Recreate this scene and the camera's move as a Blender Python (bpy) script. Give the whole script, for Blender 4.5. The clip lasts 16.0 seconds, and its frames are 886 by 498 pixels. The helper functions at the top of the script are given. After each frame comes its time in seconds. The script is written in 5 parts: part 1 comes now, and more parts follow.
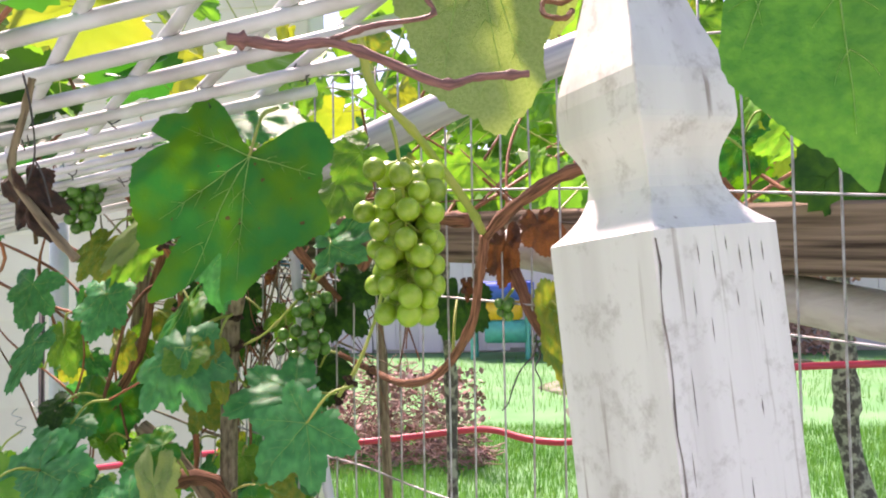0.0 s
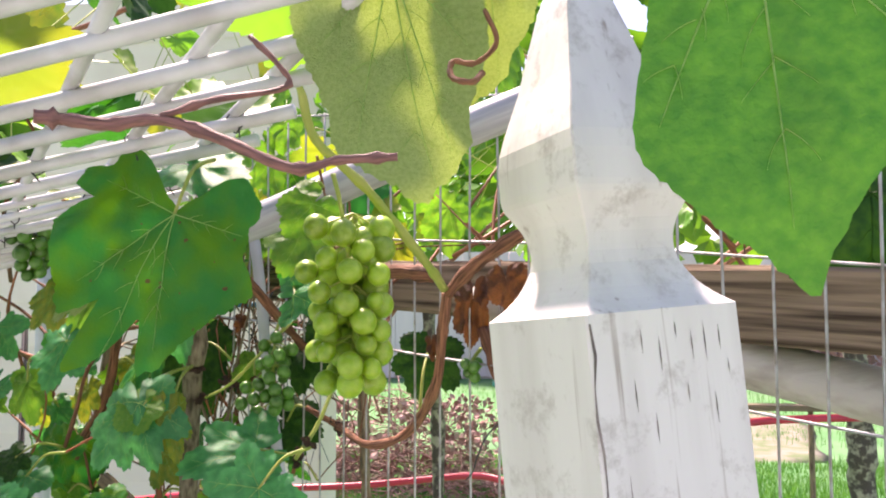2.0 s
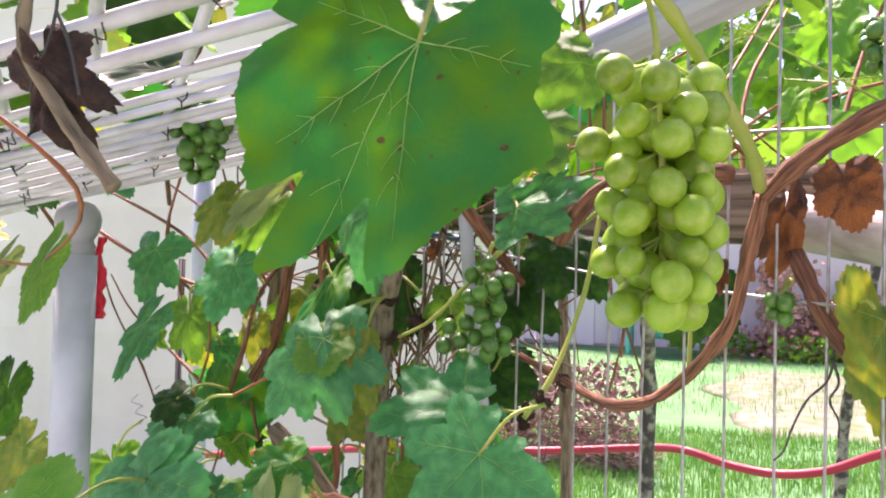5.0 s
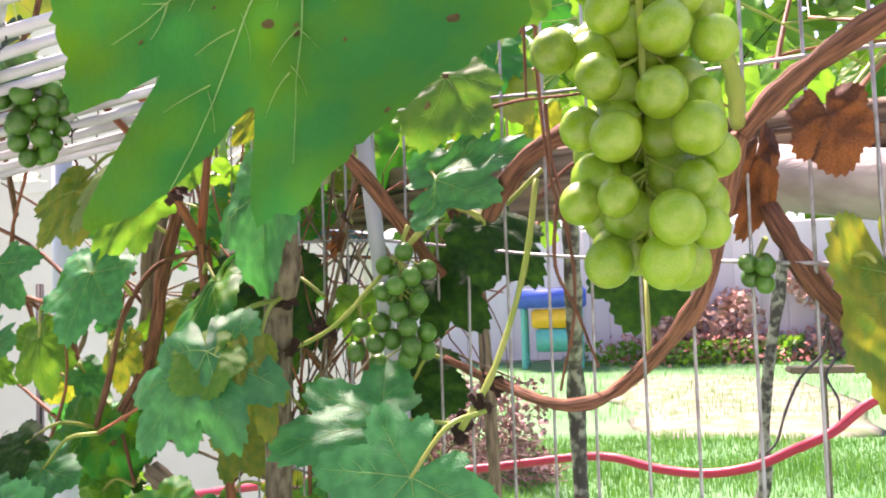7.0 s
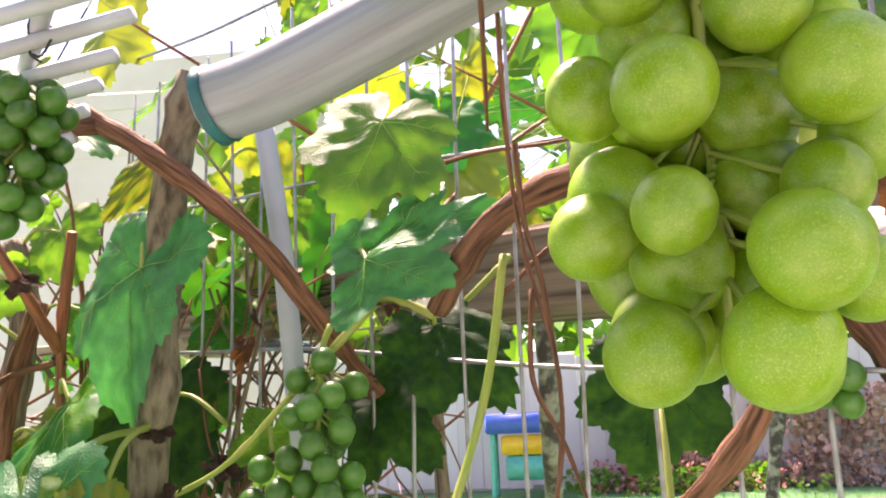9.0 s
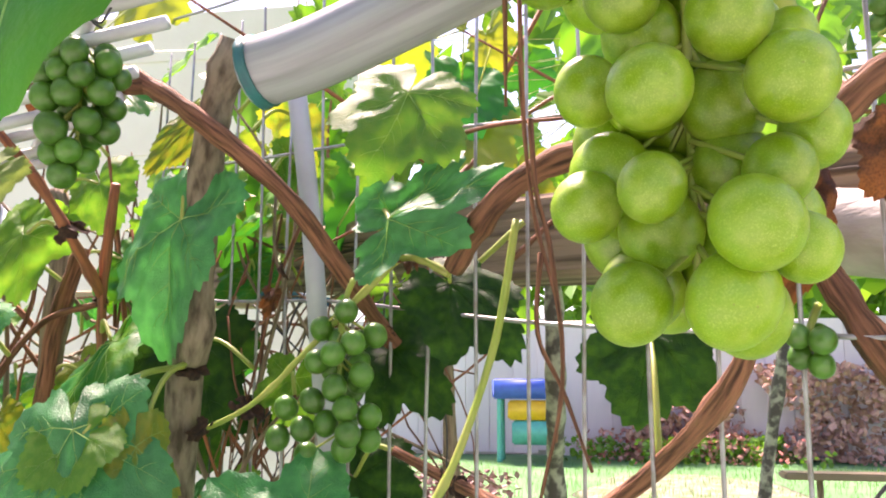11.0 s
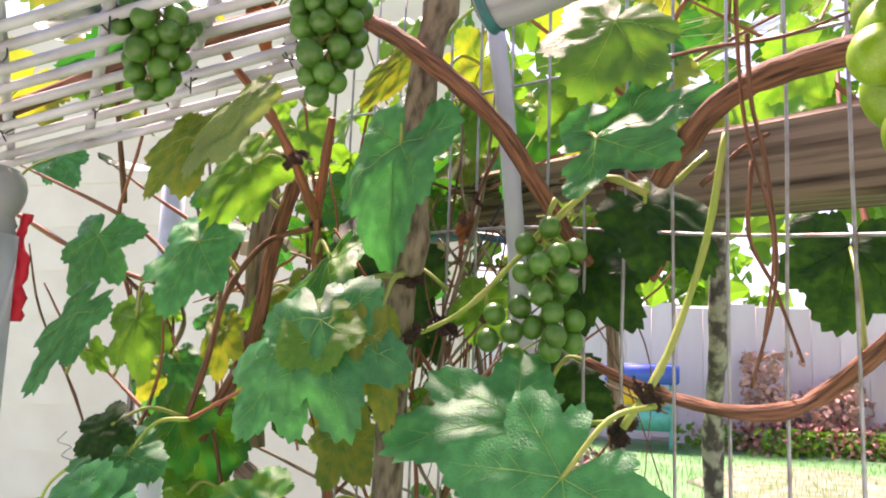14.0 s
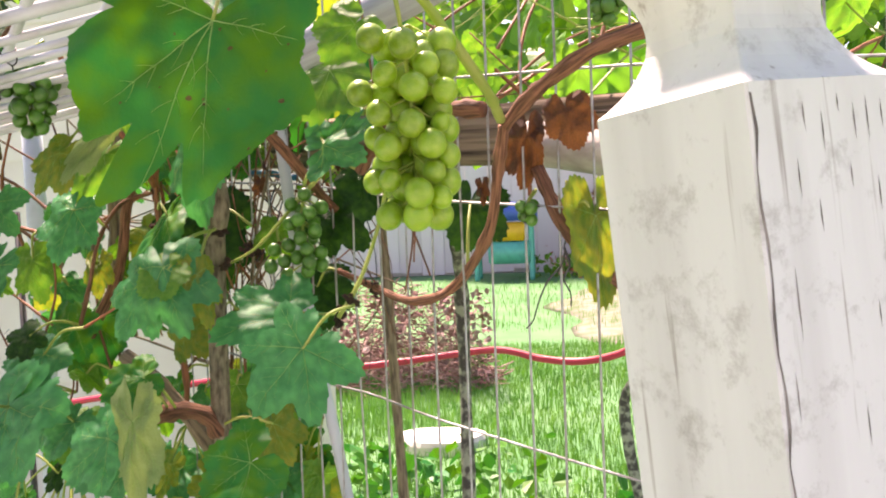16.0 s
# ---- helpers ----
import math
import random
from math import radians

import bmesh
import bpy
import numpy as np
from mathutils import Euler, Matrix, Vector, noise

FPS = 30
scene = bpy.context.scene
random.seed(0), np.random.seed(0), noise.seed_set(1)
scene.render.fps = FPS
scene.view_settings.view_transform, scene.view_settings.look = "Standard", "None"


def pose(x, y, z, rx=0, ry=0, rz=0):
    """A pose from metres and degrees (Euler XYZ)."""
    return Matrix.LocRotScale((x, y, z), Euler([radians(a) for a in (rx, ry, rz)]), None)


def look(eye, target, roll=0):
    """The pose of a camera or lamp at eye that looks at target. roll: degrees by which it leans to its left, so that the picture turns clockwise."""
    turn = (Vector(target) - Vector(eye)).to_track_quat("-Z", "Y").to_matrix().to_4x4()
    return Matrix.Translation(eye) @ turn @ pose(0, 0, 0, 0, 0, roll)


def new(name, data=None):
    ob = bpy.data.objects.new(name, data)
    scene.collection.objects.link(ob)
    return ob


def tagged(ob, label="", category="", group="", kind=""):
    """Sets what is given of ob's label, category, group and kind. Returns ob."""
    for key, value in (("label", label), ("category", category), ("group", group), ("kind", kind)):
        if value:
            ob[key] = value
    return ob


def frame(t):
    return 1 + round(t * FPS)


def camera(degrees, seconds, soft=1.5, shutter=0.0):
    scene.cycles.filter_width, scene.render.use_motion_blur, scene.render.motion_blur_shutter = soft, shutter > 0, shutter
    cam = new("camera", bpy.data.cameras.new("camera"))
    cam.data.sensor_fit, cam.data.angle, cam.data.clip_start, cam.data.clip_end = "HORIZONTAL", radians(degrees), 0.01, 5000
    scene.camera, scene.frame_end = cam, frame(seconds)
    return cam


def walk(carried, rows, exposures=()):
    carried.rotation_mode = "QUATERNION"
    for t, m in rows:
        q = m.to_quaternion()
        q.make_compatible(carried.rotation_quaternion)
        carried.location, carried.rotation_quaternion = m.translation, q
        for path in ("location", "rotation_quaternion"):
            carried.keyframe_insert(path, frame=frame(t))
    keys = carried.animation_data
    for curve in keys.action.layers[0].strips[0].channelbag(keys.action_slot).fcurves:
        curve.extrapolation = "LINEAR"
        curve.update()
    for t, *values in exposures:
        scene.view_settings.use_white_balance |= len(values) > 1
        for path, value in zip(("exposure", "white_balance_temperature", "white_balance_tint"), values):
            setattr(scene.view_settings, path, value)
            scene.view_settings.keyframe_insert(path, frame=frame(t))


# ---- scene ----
from mathutils import Quaternion

cam = camera(56.3, 16.0, 2.0)
PATH = [
    (0, (0.0026, -0.0018, 1.3511), (-0.2618, 1.9785, 1.4436), -1.01),
    (0.5, (0.0086, 0.0200, 1.3595), (-0.3566, 1.9841, 1.4539), -0.84),
    (1, (0.0360, 0.0320, 1.3851), (-0.3242, 1.9956, 1.5061), -0.96),
    (1.5, (0.0599, 0.0497, 1.3868), (-0.2680, 2.0174, 1.5296), -0.91),
    (2, (0.0529, 0.0536, 1.3821), (-0.2732, 2.0211, 1.5320), -0.14),
    (2.5, (0.0476, 0.0611, 1.3789), (-0.3523, 2.0143, 1.5366), 1.02),
    (3, (0.0478, 0.0628, 1.3770), (-0.4936, 1.9828, 1.5202), 3.21),
    (3.5, (0.0224, 0.0806, 1.3231), (-0.6589, 1.9584, 1.4205), 4.84),
    (3.7, (-0.0014, 0.1148, 1.3207), (-0.7134, 1.9828, 1.3788), 3.94),
    (5.8, (-0.0938, 0.2492, 1.3646), (-0.6438, 2.1707, 1.4378), -0.55),
    (6, (-0.0924, 0.2618, 1.3665), (-0.6420, 2.1834, 1.4395), -1.31),
    (6.5, (-0.1041, 0.2877, 1.3605), (-0.5846, 2.2283, 1.4169), -2.34),
    (7, (-0.1305, 0.3250, 1.3207), (-0.4980, 2.2871, 1.4412), -1.97),
    (7.5, (-0.1505, 0.3504, 1.2944), (-0.4242, 2.3204, 1.5201), -2.17),
    (8, (-0.1690, 0.3665, 1.2997), (-0.4080, 2.3315, 1.5658), -3.27),
    (8.5, (-0.1408, 0.4548, 1.3218), (-0.4806, 2.3938, 1.6741), -1.54),
    (8.7, (-0.1424, 0.4800, 1.3212), (-0.4303, 2.4154, 1.7338), -2.54),
    (10.8, (-0.1328, 0.4496, 1.3226), (-0.3898, 2.3992, 1.6871), -0.50),
    (11, (-0.1386, 0.4463, 1.3140), (-0.4524, 2.3943, 1.6410), 0.23),
    (11.2, (-0.1423, 0.4423, 1.3069), (-0.5190, 2.3854, 1.5944), 0.06),
    (11.5, (-0.1503, 0.4361, 1.3036), (-0.6299, 2.3629, 1.5372), 1.17),
    (12, (-0.1770, 0.4211, 1.3011), (-0.8010, 2.3076, 1.5099), 2.50),
    (12.5, (-0.1770, 0.4035, 1.3143), (-0.8378, 2.2769, 1.5271), 3.42),
    (13, (-0.1707, 0.3860, 1.3201), (-0.8054, 2.2673, 1.5420), 3.13),
    (13.5, (-0.1754, 0.3934, 1.2847), (-0.7768, 2.2797, 1.5531), 2.77),
    (14, (-0.1836, 0.4008, 1.2689), (-0.7550, 2.2939, 1.5508), 2.03),
    (14.5, (-0.1789, 0.3842, 1.2729), (-0.7243, 2.2977, 1.4498), 1.30),
    (15, (-0.1448, 0.3090, 1.3094), (-0.5553, 2.2934, 1.2497), -0.21),
    (15.5, (-0.0641, 0.1309, 1.3202), (-0.4028, 2.1011, 1.2604), -1.18),
    (16, (-0.0210, 0.1068, 1.3335), (-0.2960, 2.0856, 1.2414), -2.38),
]
walk(cam, [(t, look(eye, target, roll)) for t, eye, target, roll in PATH], [(0, 1.93, 7320, 40), (1.5, 1.92, 7400, 37), (3.5, 1.96, 7270, 46), (6, 2.28, 7020, 48), (7, 2.34, 7200, 46), (8.5, 2.28, 7650, 41), (11, 2.36, 7500, 42), (12.5, 2.25, 7320, 44), (14.5, 2.2, 7620, 46), (15.5, 2.15, 7770, 42), (16, 2.08, 7900, 39)])

# ---- light ----
world = bpy.data.worlds.new("sky")
scene.world = world
world.use_nodes = True
wn, wl = world.node_tree.nodes, world.node_tree.links
sky = wn.new("ShaderNodeTexSky")
sky.sky_type = "NISHITA"
sky.sun_disc = False
SUN_EL, SUN_AZ = 62.0, -32.0
sky.sun_elevation, sky.sun_rotation = radians(SUN_EL), radians(SUN_AZ)
wl.new(sky.outputs[0], wn["Background"].inputs[0])
wn["Background"].inputs[1].default_value = 0.085
sun_data = bpy.data.lights.new("sun", "SUN")
sun_data.energy, sun_data.angle, sun_data.color = 4.7, radians(8.0), (1.0, 0.95, 0.87)
sun = new("sun", sun_data)
az, el = radians(SUN_AZ), radians(SUN_EL)
sun_dir = Vector((math.sin(az) * math.cos(el), math.cos(az) * math.cos(el), math.sin(el)))
sun.matrix_world = look(sun_dir * 50, (0, 0, 0))


# ---- materials ----
def mat(name, base, rough=0.6, metal=0.0, second=None, scale=30.0, bump=0.0, bump_scale=80.0, spec=0.5,
        trans=0.0, sss=0.0, vary=0.0, stretch=(1, 1, 1), mix=(0.4, 0.65), along=False, sheen=0.0):
    """Principled surface with two scales of noise, relief, and a change of tone from piece to piece."""
    m = bpy.data.materials.new(name)
    m.use_nodes = True
    n, l = m.node_tree.nodes, m.node_tree.links
    bsdf = n["Principled BSDF"]
    bsdf.inputs["Roughness"].default_value = rough
    bsdf.inputs["Metallic"].default_value = metal
    bsdf.inputs["Specular IOR Level"].default_value = spec
    tc = n.new("ShaderNodeTexCoord")
    mp = n.new("ShaderNodeMapping")
    mp.inputs["Scale"].default_value = stretch
    l.new(tc.outputs["UV" if along else "Object"], mp.inputs[0])
    if sheen:
        bsdf.inputs["Sheen Weight"].default_value = sheen
        bsdf.inputs["Sheen Roughness"].default_value = 0.5
        bsdf.inputs["Sheen Tint"].default_value = (0.75, 0.92, 1.0, 1)
    big = n.new("ShaderNodeTexNoise")
    big.inputs["Scale"].default_value, big.inputs["Detail"].default_value = scale, 6.0
    l.new(mp.outputs[0], big.inputs["Vector"])
    ramp = n.new("ShaderNodeValToRGB")
    ramp.color_ramp.elements[0].position, ramp.color_ramp.elements[1].position = mix
    ramp.color_ramp.elements[0].color = (*base, 1)
    ramp.color_ramp.elements[1].color = (*(second or base), 1)
    l.new(big.outputs["Fac"], ramp.inputs[0])
    col = ramp.outputs[0]
    if vary:
        info = n.new("ShaderNodeObjectInfo")
        hs = n.new("ShaderNodeHueSaturation")
        rng = n.new("ShaderNodeMapRange")
        rng.inputs["To Min"].default_value, rng.inputs["To Max"].default_value = 1 - vary, 1 + vary
        l.new(info.outputs["Random"], rng.inputs[0])
        l.new(rng.outputs[0], hs.inputs["Value"])
        l.new(col, hs.inputs["Color"])
        col = hs.outputs[0]
    l.new(col, bsdf.inputs["Base Color"])
    if sss:
        bsdf.inputs["Subsurface Weight"].default_value = sss
        bsdf.inputs["Subsurface Radius"].default_value = (0.6, 1.0, 0.25)
        bsdf.inputs["Subsurface Scale"].default_value = 0.008
    if bump:
        fine = n.new("ShaderNodeTexNoise")
        fine.inputs["Scale"].default_value, fine.inputs["Detail"].default_value = bump_scale, 8.0
        l.new(mp.outputs[0], fine.inputs["Vector"])
        bp = n.new("ShaderNodeBump")
        bp.inputs["Strength"].default_value, bp.inputs["Distance"].default_value = bump, 0.002
        l.new(fine.outputs["Fac"], bp.inputs["Height"])
        l.new(bp.outputs[0], bsdf.inputs["Normal"])
    if trans:
        tl = n.new("ShaderNodeBsdfTranslucent")
        br = n.new("ShaderNodeMixRGB")
        br.blend_type = "MULTIPLY"
        br.inputs[0].default_value = 1.0
        br.inputs[2].default_value = (1.5, 1.4, 0.5, 1)
        l.new(col, br.inputs[1])
        l.new(br.outputs[0], tl.inputs[0])
        mx = n.new("ShaderNodeMixShader")
        mx.inputs[0].default_value = trans
        l.new(bsdf.outputs[0], mx.inputs[1])
        l.new(tl.outputs[0], mx.inputs[2])
        l.new(mx.outputs[0], n["Material Output"].inputs[0])
    return m


M = {}
M["leaf"] = mat("leaf_green", (0.006, 0.155, 0.030), 0.46, second=(0.050, 0.175, 0.004), scale=3, bump=0.25, bump_scale=45, trans=0.28, vary=0.15, spec=0.25, mix=(0.40, 0.64))
M["leaf_mid"] = mat("leaf_mid_green", (0.016, 0.14, 0.010), 0.45, second=(0.050, 0.21, 0.018), scale=22, bump=0.9, bump_scale=30, trans=0.15, vary=0.05, spec=0.45, mix=(0.35, 0.75))
# darkened leaf green: the shade inside the vine is put into the colour
M["leaf_dark"] = mat("leaf_shaded_green", (0.006, 0.044, 0.008), 0.45, second=(0.018, 0.075, 0.009), scale=9, bump=0.5, bump_scale=60, trans=0.25, vary=0.1, spec=0.2)
# blue-green tint stands for sky sheen on the upper leaf surfaces
M["leaf_blue"] = mat("leaf_sky_sheen_green", (0.012, 0.185, 0.055), 0.40, second=(0.032, 0.275, 0.085), scale=7, bump=0.5, bump_scale=60, trans=0.22, vary=0.2, spec=0.5)
M["leaf_light"] = mat("leaf_light_green", (0.075, 0.25, 0.03), 0.45, second=(0.125, 0.29, 0.04), scale=7, bump=0.5, bump_scale=60, trans=0.42, vary=0.18, spec=0.4)
M["leaf_yellow"] = mat("leaf_yellowing", (0.22, 0.25, 0.03), 0.5, second=(0.09, 0.20, 0.025), scale=5, bump=0.5, bump_scale=60, trans=0.4, vary=0.15)
M["leaf_under"] = mat("leaf_underside", (0.24, 0.34, 0.14), 0.8, second=(0.19, 0.29, 0.10), scale=60, bump=0.8, bump_scale=120, trans=0.24)
M["leaf_dry"] = mat("leaf_dry", (0.13, 0.052, 0.024), 0.8, second=(0.07, 0.028, 0.014), scale=30, bump=0.8, bump_scale=60, trans=0.15, vary=0.2)
M["leaf_black"] = mat("leaf_withered", (0.035, 0.018, 0.014), 0.85, second=(0.08, 0.035, 0.02), scale=6, bump=0.8, bump_scale=40, vary=0.2)
M["vein"] = mat("leaf_vein", (0.28, 0.46, 0.18), 0.5, second=(0.20, 0.38, 0.12), scale=20, spec=0.3, trans=0.3)
M["grape"] = mat("grape_skin", (0.145, 0.285, 0.003), 0.32, second=(0.33, 0.47, 0.08), scale=24, bump=0.0, sss=0.16, vary=0.22, spec=0.6, mix=(0.50, 0.84))


def grape_skin(m, bloom, size):
    """Dusty bloom on the skin: paler and rougher in soft patches, with tiny brown specks."""
    n, l = m.node_tree.nodes, m.node_tree.links
    bsdf = n["Principled BSDF"]
    base = bsdf.inputs["Base Color"].links[0].from_socket
    tc = n.new("ShaderNodeTexCoord")
    info = n.new("ShaderNodeObjectInfo")
    add = n.new("ShaderNodeVectorMath")
    l.new(tc.outputs["Object"], add.inputs[0])
    l.new(info.outputs["Location"], add.inputs[1])
    dust = n.new("ShaderNodeTexNoise")
    dust.inputs["Scale"].default_value, dust.inputs["Detail"].default_value, dust.inputs["Roughness"].default_value = 1.3, 7.0, 0.62
    wide = n.new("ShaderNodeVectorMath")
    wide.operation = "MULTIPLY_ADD"
    wide.inputs[1].default_value = (60, 60, 60)
    l.new(info.outputs["Location"], wide.inputs[0])
    l.new(tc.outputs["Object"], wide.inputs[2])
    l.new(wide.outputs[0], dust.inputs["Vector"])
    ramp = n.new("ShaderNodeValToRGB")
    ramp.color_ramp.elements[0].position, ramp.color_ramp.elements[1].position = 0.46, 0.72
    ramp.color_ramp.elements[0].color, ramp.color_ramp.elements[1].color = (0, 0, 0, 1), (0.50, 0.50, 0.50, 1)
    l.new(dust.outputs["Fac"], ramp.inputs[0])
    mx = n.new("ShaderNodeMixRGB")
    mx.inputs[2].default_value = (*bloom, 1)
    l.new(ramp.outputs[0], mx.inputs[0])
    l.new(base, mx.inputs[1])
    speck = n.new("ShaderNodeTexVoronoi")
    speck.inputs["Scale"].default_value = size
    l.new(wide.outputs[0], speck.inputs["Vector"])
    r2 = n.new("ShaderNodeValToRGB")
    r2.color_ramp.elements[0].position, r2.color_ramp.elements[1].position = 0.05, 0.09
    r2.color_ramp.elements[0].color, r2.color_ramp.elements[1].color = (0.55, 0.55, 0.55, 1), (0, 0, 0, 1)
    l.new(speck.outputs["Distance"], r2.inputs[0])
    mx2 = n.new("ShaderNodeMixRGB")
    mx2.inputs[2].default_value = (0.16, 0.13, 0.02, 1)
    l.new(r2.outputs[0], mx2.inputs[0])
    l.new(mx.outputs[0], mx2.inputs[1])
    l.new(mx2.outputs[0], bsdf.inputs["Base Color"])
    rough = n.new("ShaderNodeMapRange")
    rough.inputs["To Min"].default_value, rough.inputs["To Max"].default_value = 0.30, 0.62
    l.new(ramp.outputs[0], rough.inputs[0])
    l.new(rough.outputs[0], bsdf.inputs["Roughness"])
    bp = n.new("ShaderNodeBump")
    bp.inputs["Strength"].default_value, bp.inputs["Distance"].default_value = 0.25, 0.0015
    l.new(dust.outputs["Fac"], bp.inputs["Height"])
    l.new(bp.outputs[0], bsdf.inputs["Normal"])


grape_skin(M["grape"], (0.37, 0.48, 0.09), 3.2)
M["grape_unripe"] = mat("grape_skin_unripe", (0.030, 0.135, 0.008), 0.32, second=(0.075, 0.21, 0.03), scale=60, bump=0.05, sss=0.1, vary=0.25, spec=0.55, mix=(0.42, 0.8))
grape_skin(M["grape_unripe"], (0.09, 0.25, 0.06), 2.4)
M["spot"] = mat("scorched_leaf", (0.13, 0.09, 0.02), 0.7, second=(0.07, 0.03, 0.01), scale=20, trans=0.2)
M["stem"] = mat("green_stem", (0.22, 0.30, 0.05), 0.5, second=(0.30, 0.33, 0.08), scale=40, bump=0.2, sss=0.1)
M["cane"] = mat("brown_cane", (0.25, 0.112, 0.064), 0.8, second=(0.052, 0.024, 0.015), scale=520, bump=1.0, bump_scale=700, vary=0.15, mix=(0.42, 0.68), along=True, stretch=(1, 0.07, 1), spec=0.3)
M["cane_red"] = mat("red_cane", (0.33, 0.11, 0.042), 0.6, second=(0.15, 0.05, 0.025), scale=500, bump=0.6, bump_scale=600, vary=0.1, along=True, stretch=(1, 0.06, 1))
M["cane_pink"] = mat("pinkish_twig", (0.25, 0.11, 0.095), 0.65, second=(0.11, 0.05, 0.045), scale=700, bump=0.6, bump_scale=700, vary=0.1, along=True, stretch=(1, 0.12, 1))
M["bark"] = mat("grey_bark", (0.25, 0.19, 0.12), 0.85, second=(0.06, 0.042, 0.028), scale=260, bump=1.0, bump_scale=420, along=True, stretch=(1, 0.12, 1), mix=(0.42, 0.7))
M["stake_bark"] = mat("stake_bark", (0.24, 0.20, 0.14), 0.9, second=(0.075, 0.058, 0.04), scale=190, bump=1.0, bump_scale=260, along=True, stretch=(1, 0.35, 1), mix=(0.40, 0.68), spec=0.2)
M["lichen_bark"] = mat("lichen_bark", (0.06, 0.055, 0.045), 0.9, second=(0.28, 0.30, 0.22), scale=70, bump=1.0, bump_scale=110, mix=(0.45, 0.6))
M["wood"] = mat("weathered_wood", (0.27, 0.20, 0.14), 0.9, second=(0.05, 0.034, 0.024), scale=150, bump=1.0, bump_scale=300, stretch=(0.03, 1, 1), mix=(0.40, 0.66), spec=0.2)
M["pole"] = mat("grey_pole_wood", (0.42, 0.40, 0.37), 0.85, second=(0.22, 0.19, 0.17), scale=60, bump=0.7, bump_scale=160, stretch=(0.06, 1, 1), mix=(0.45, 0.8))
M["board"] = mat("pale_board", (0.42, 0.33, 0.22), 0.8, second=(0.30, 0.22, 0.14), scale=20, bump=0.5, stretch=(0.1, 1, 1))


def painted_wood():
    """White paint over grained wood: long vertical streaks, grey smudges, bare specks."""
    m = mat("white_post_paint", (0.65, 0.64, 0.63), 0.6, second=(0.50, 0.48, 0.47), scale=26, bump=0.0, stretch=(1, 1, 0.08), mix=(0.45, 0.8))
    n, l = m.node_tree.nodes, m.node_tree.links
    bsdf = n["Principled BSDF"]
    base = bsdf.inputs["Base Color"].links[0].from_socket
    tc = n.new("ShaderNodeTexCoord")
    smudge = n.new("ShaderNodeTexNoise")
    smudge.inputs["Scale"].default_value, smudge.inputs["Detail"].default_value, smudge.inputs["Roughness"].default_value = 38.0, 9.0, 0.75
    l.new(tc.outputs["Object"], smudge.inputs["Vector"])
    ramp = n.new("ShaderNodeValToRGB")
    ramp.color_ramp.elements[0].position, ramp.color_ramp.elements[1].position = 0.53, 0.70
    ramp.color_ramp.elements[0].color, ramp.color_ramp.elements[1].color = (0, 0, 0, 1), (0.75, 0.75, 0.75, 1)
    l.new(smudge.outputs["Fac"], ramp.inputs[0])
    mx = n.new("ShaderNodeMixRGB")
    mx.inputs[2].default_value = (0.30, 0.27, 0.25, 1)
    l.new(ramp.outputs[0], mx.inputs[0])
    l.new(base, mx.inputs[1])
    mp = n.new("ShaderNodeMapping")
    mp.inputs["Scale"].default_value = (1, 1, 0.04)
    l.new(tc.outputs["Object"], mp.inputs[0])
    split = n.new("ShaderNodeTexNoise")
    split.inputs["Scale"].default_value, split.inputs["Detail"].default_value = 150.0, 5.0
    l.new(mp.outputs[0], split.inputs["Vector"])
    r2 = n.new("ShaderNodeValToRGB")
    r2.color_ramp.elements[0].position, r2.color_ramp.elements[1].position = 0.655, 0.75
    r2.color_ramp.elements[0].color, r2.color_ramp.elements[1].color = (0, 0, 0, 1), (0.8, 0.8, 0.8, 1)
    l.new(split.outputs["Fac"], r2.inputs[0])
    mx2 = n.new("ShaderNodeMixRGB")
    mx2.inputs[2].default_value = (0.22, 0.17, 0.14, 1)
    l.new(r2.outputs[0], mx2.inputs[0])
    l.new(mx.outputs[0], mx2.inputs[1])
    l.new(mx2.outputs[0], bsdf.inputs["Base Color"])
    bp = n.new("ShaderNodeBump")
    bp.inputs["Strength"].default_value, bp.inputs["Distance"].default_value = 0.5, 0.001
    l.new(split.outputs["Fac"], bp.inputs["Height"])
    l.new(bp.outputs[0], bsdf.inputs["Normal"])
    return m


M["paint"] = painted_wood()
M["crack"] = mat("paint_crack", (0.12, 0.10, 0.09), 0.9, second=(0.28, 0.24, 0.22), scale=40)
M["crack_dark"] = mat("dark_split", (0.03, 0.022, 0.016), 0.95, second=(0.06, 0.045, 0.03), scale=60)
M["pvc"] = mat("grey_pipe", (0.34, 0.36, 0.39), 0.38, second=(0.15, 0.155, 0.165), scale=130, bump=0.3, bump_scale=200, along=True, stretch=(1, 0.05, 1), mix=(0.42, 0.8))
M["pvc_white"] = mat("white_pipe", (0.48, 0.52, 0.58), 0.5, second=(0.36, 0.39, 0.44), scale=14, bump=0.2)
M["rod"] = mat("white_coated_rod", (0.52, 0.55, 0.57), 0.5, second=(0.38, 0.385, 0.38), scale=25, bump=0.1)
M["wire"] = mat("galvanised_wire", (0.38, 0.39, 0.41), 0.45, 0.6, second=(0.24, 0.22, 0.21), scale=80)
M["dark"] = mat("dark_metal", (0.03, 0.03, 0.035), 0.6, second=(0.05, 0.045, 0.04), scale=30)
M["tape"] = mat("teal_tape", (0.01, 0.16, 0.17), 0.5, second=(0.01, 0.10, 0.12), scale=40)
M["hose"] = mat("red_hose", (0.50, 0.03, 0.06), 0.4, second=(0.42, 0.025, 0.05), scale=12)
M["red"] = mat("red_cloth", (0.75, 0.02, 0.04), 0.7, second=(0.6, 0.01, 0.03), scale=40, bump=0.3)
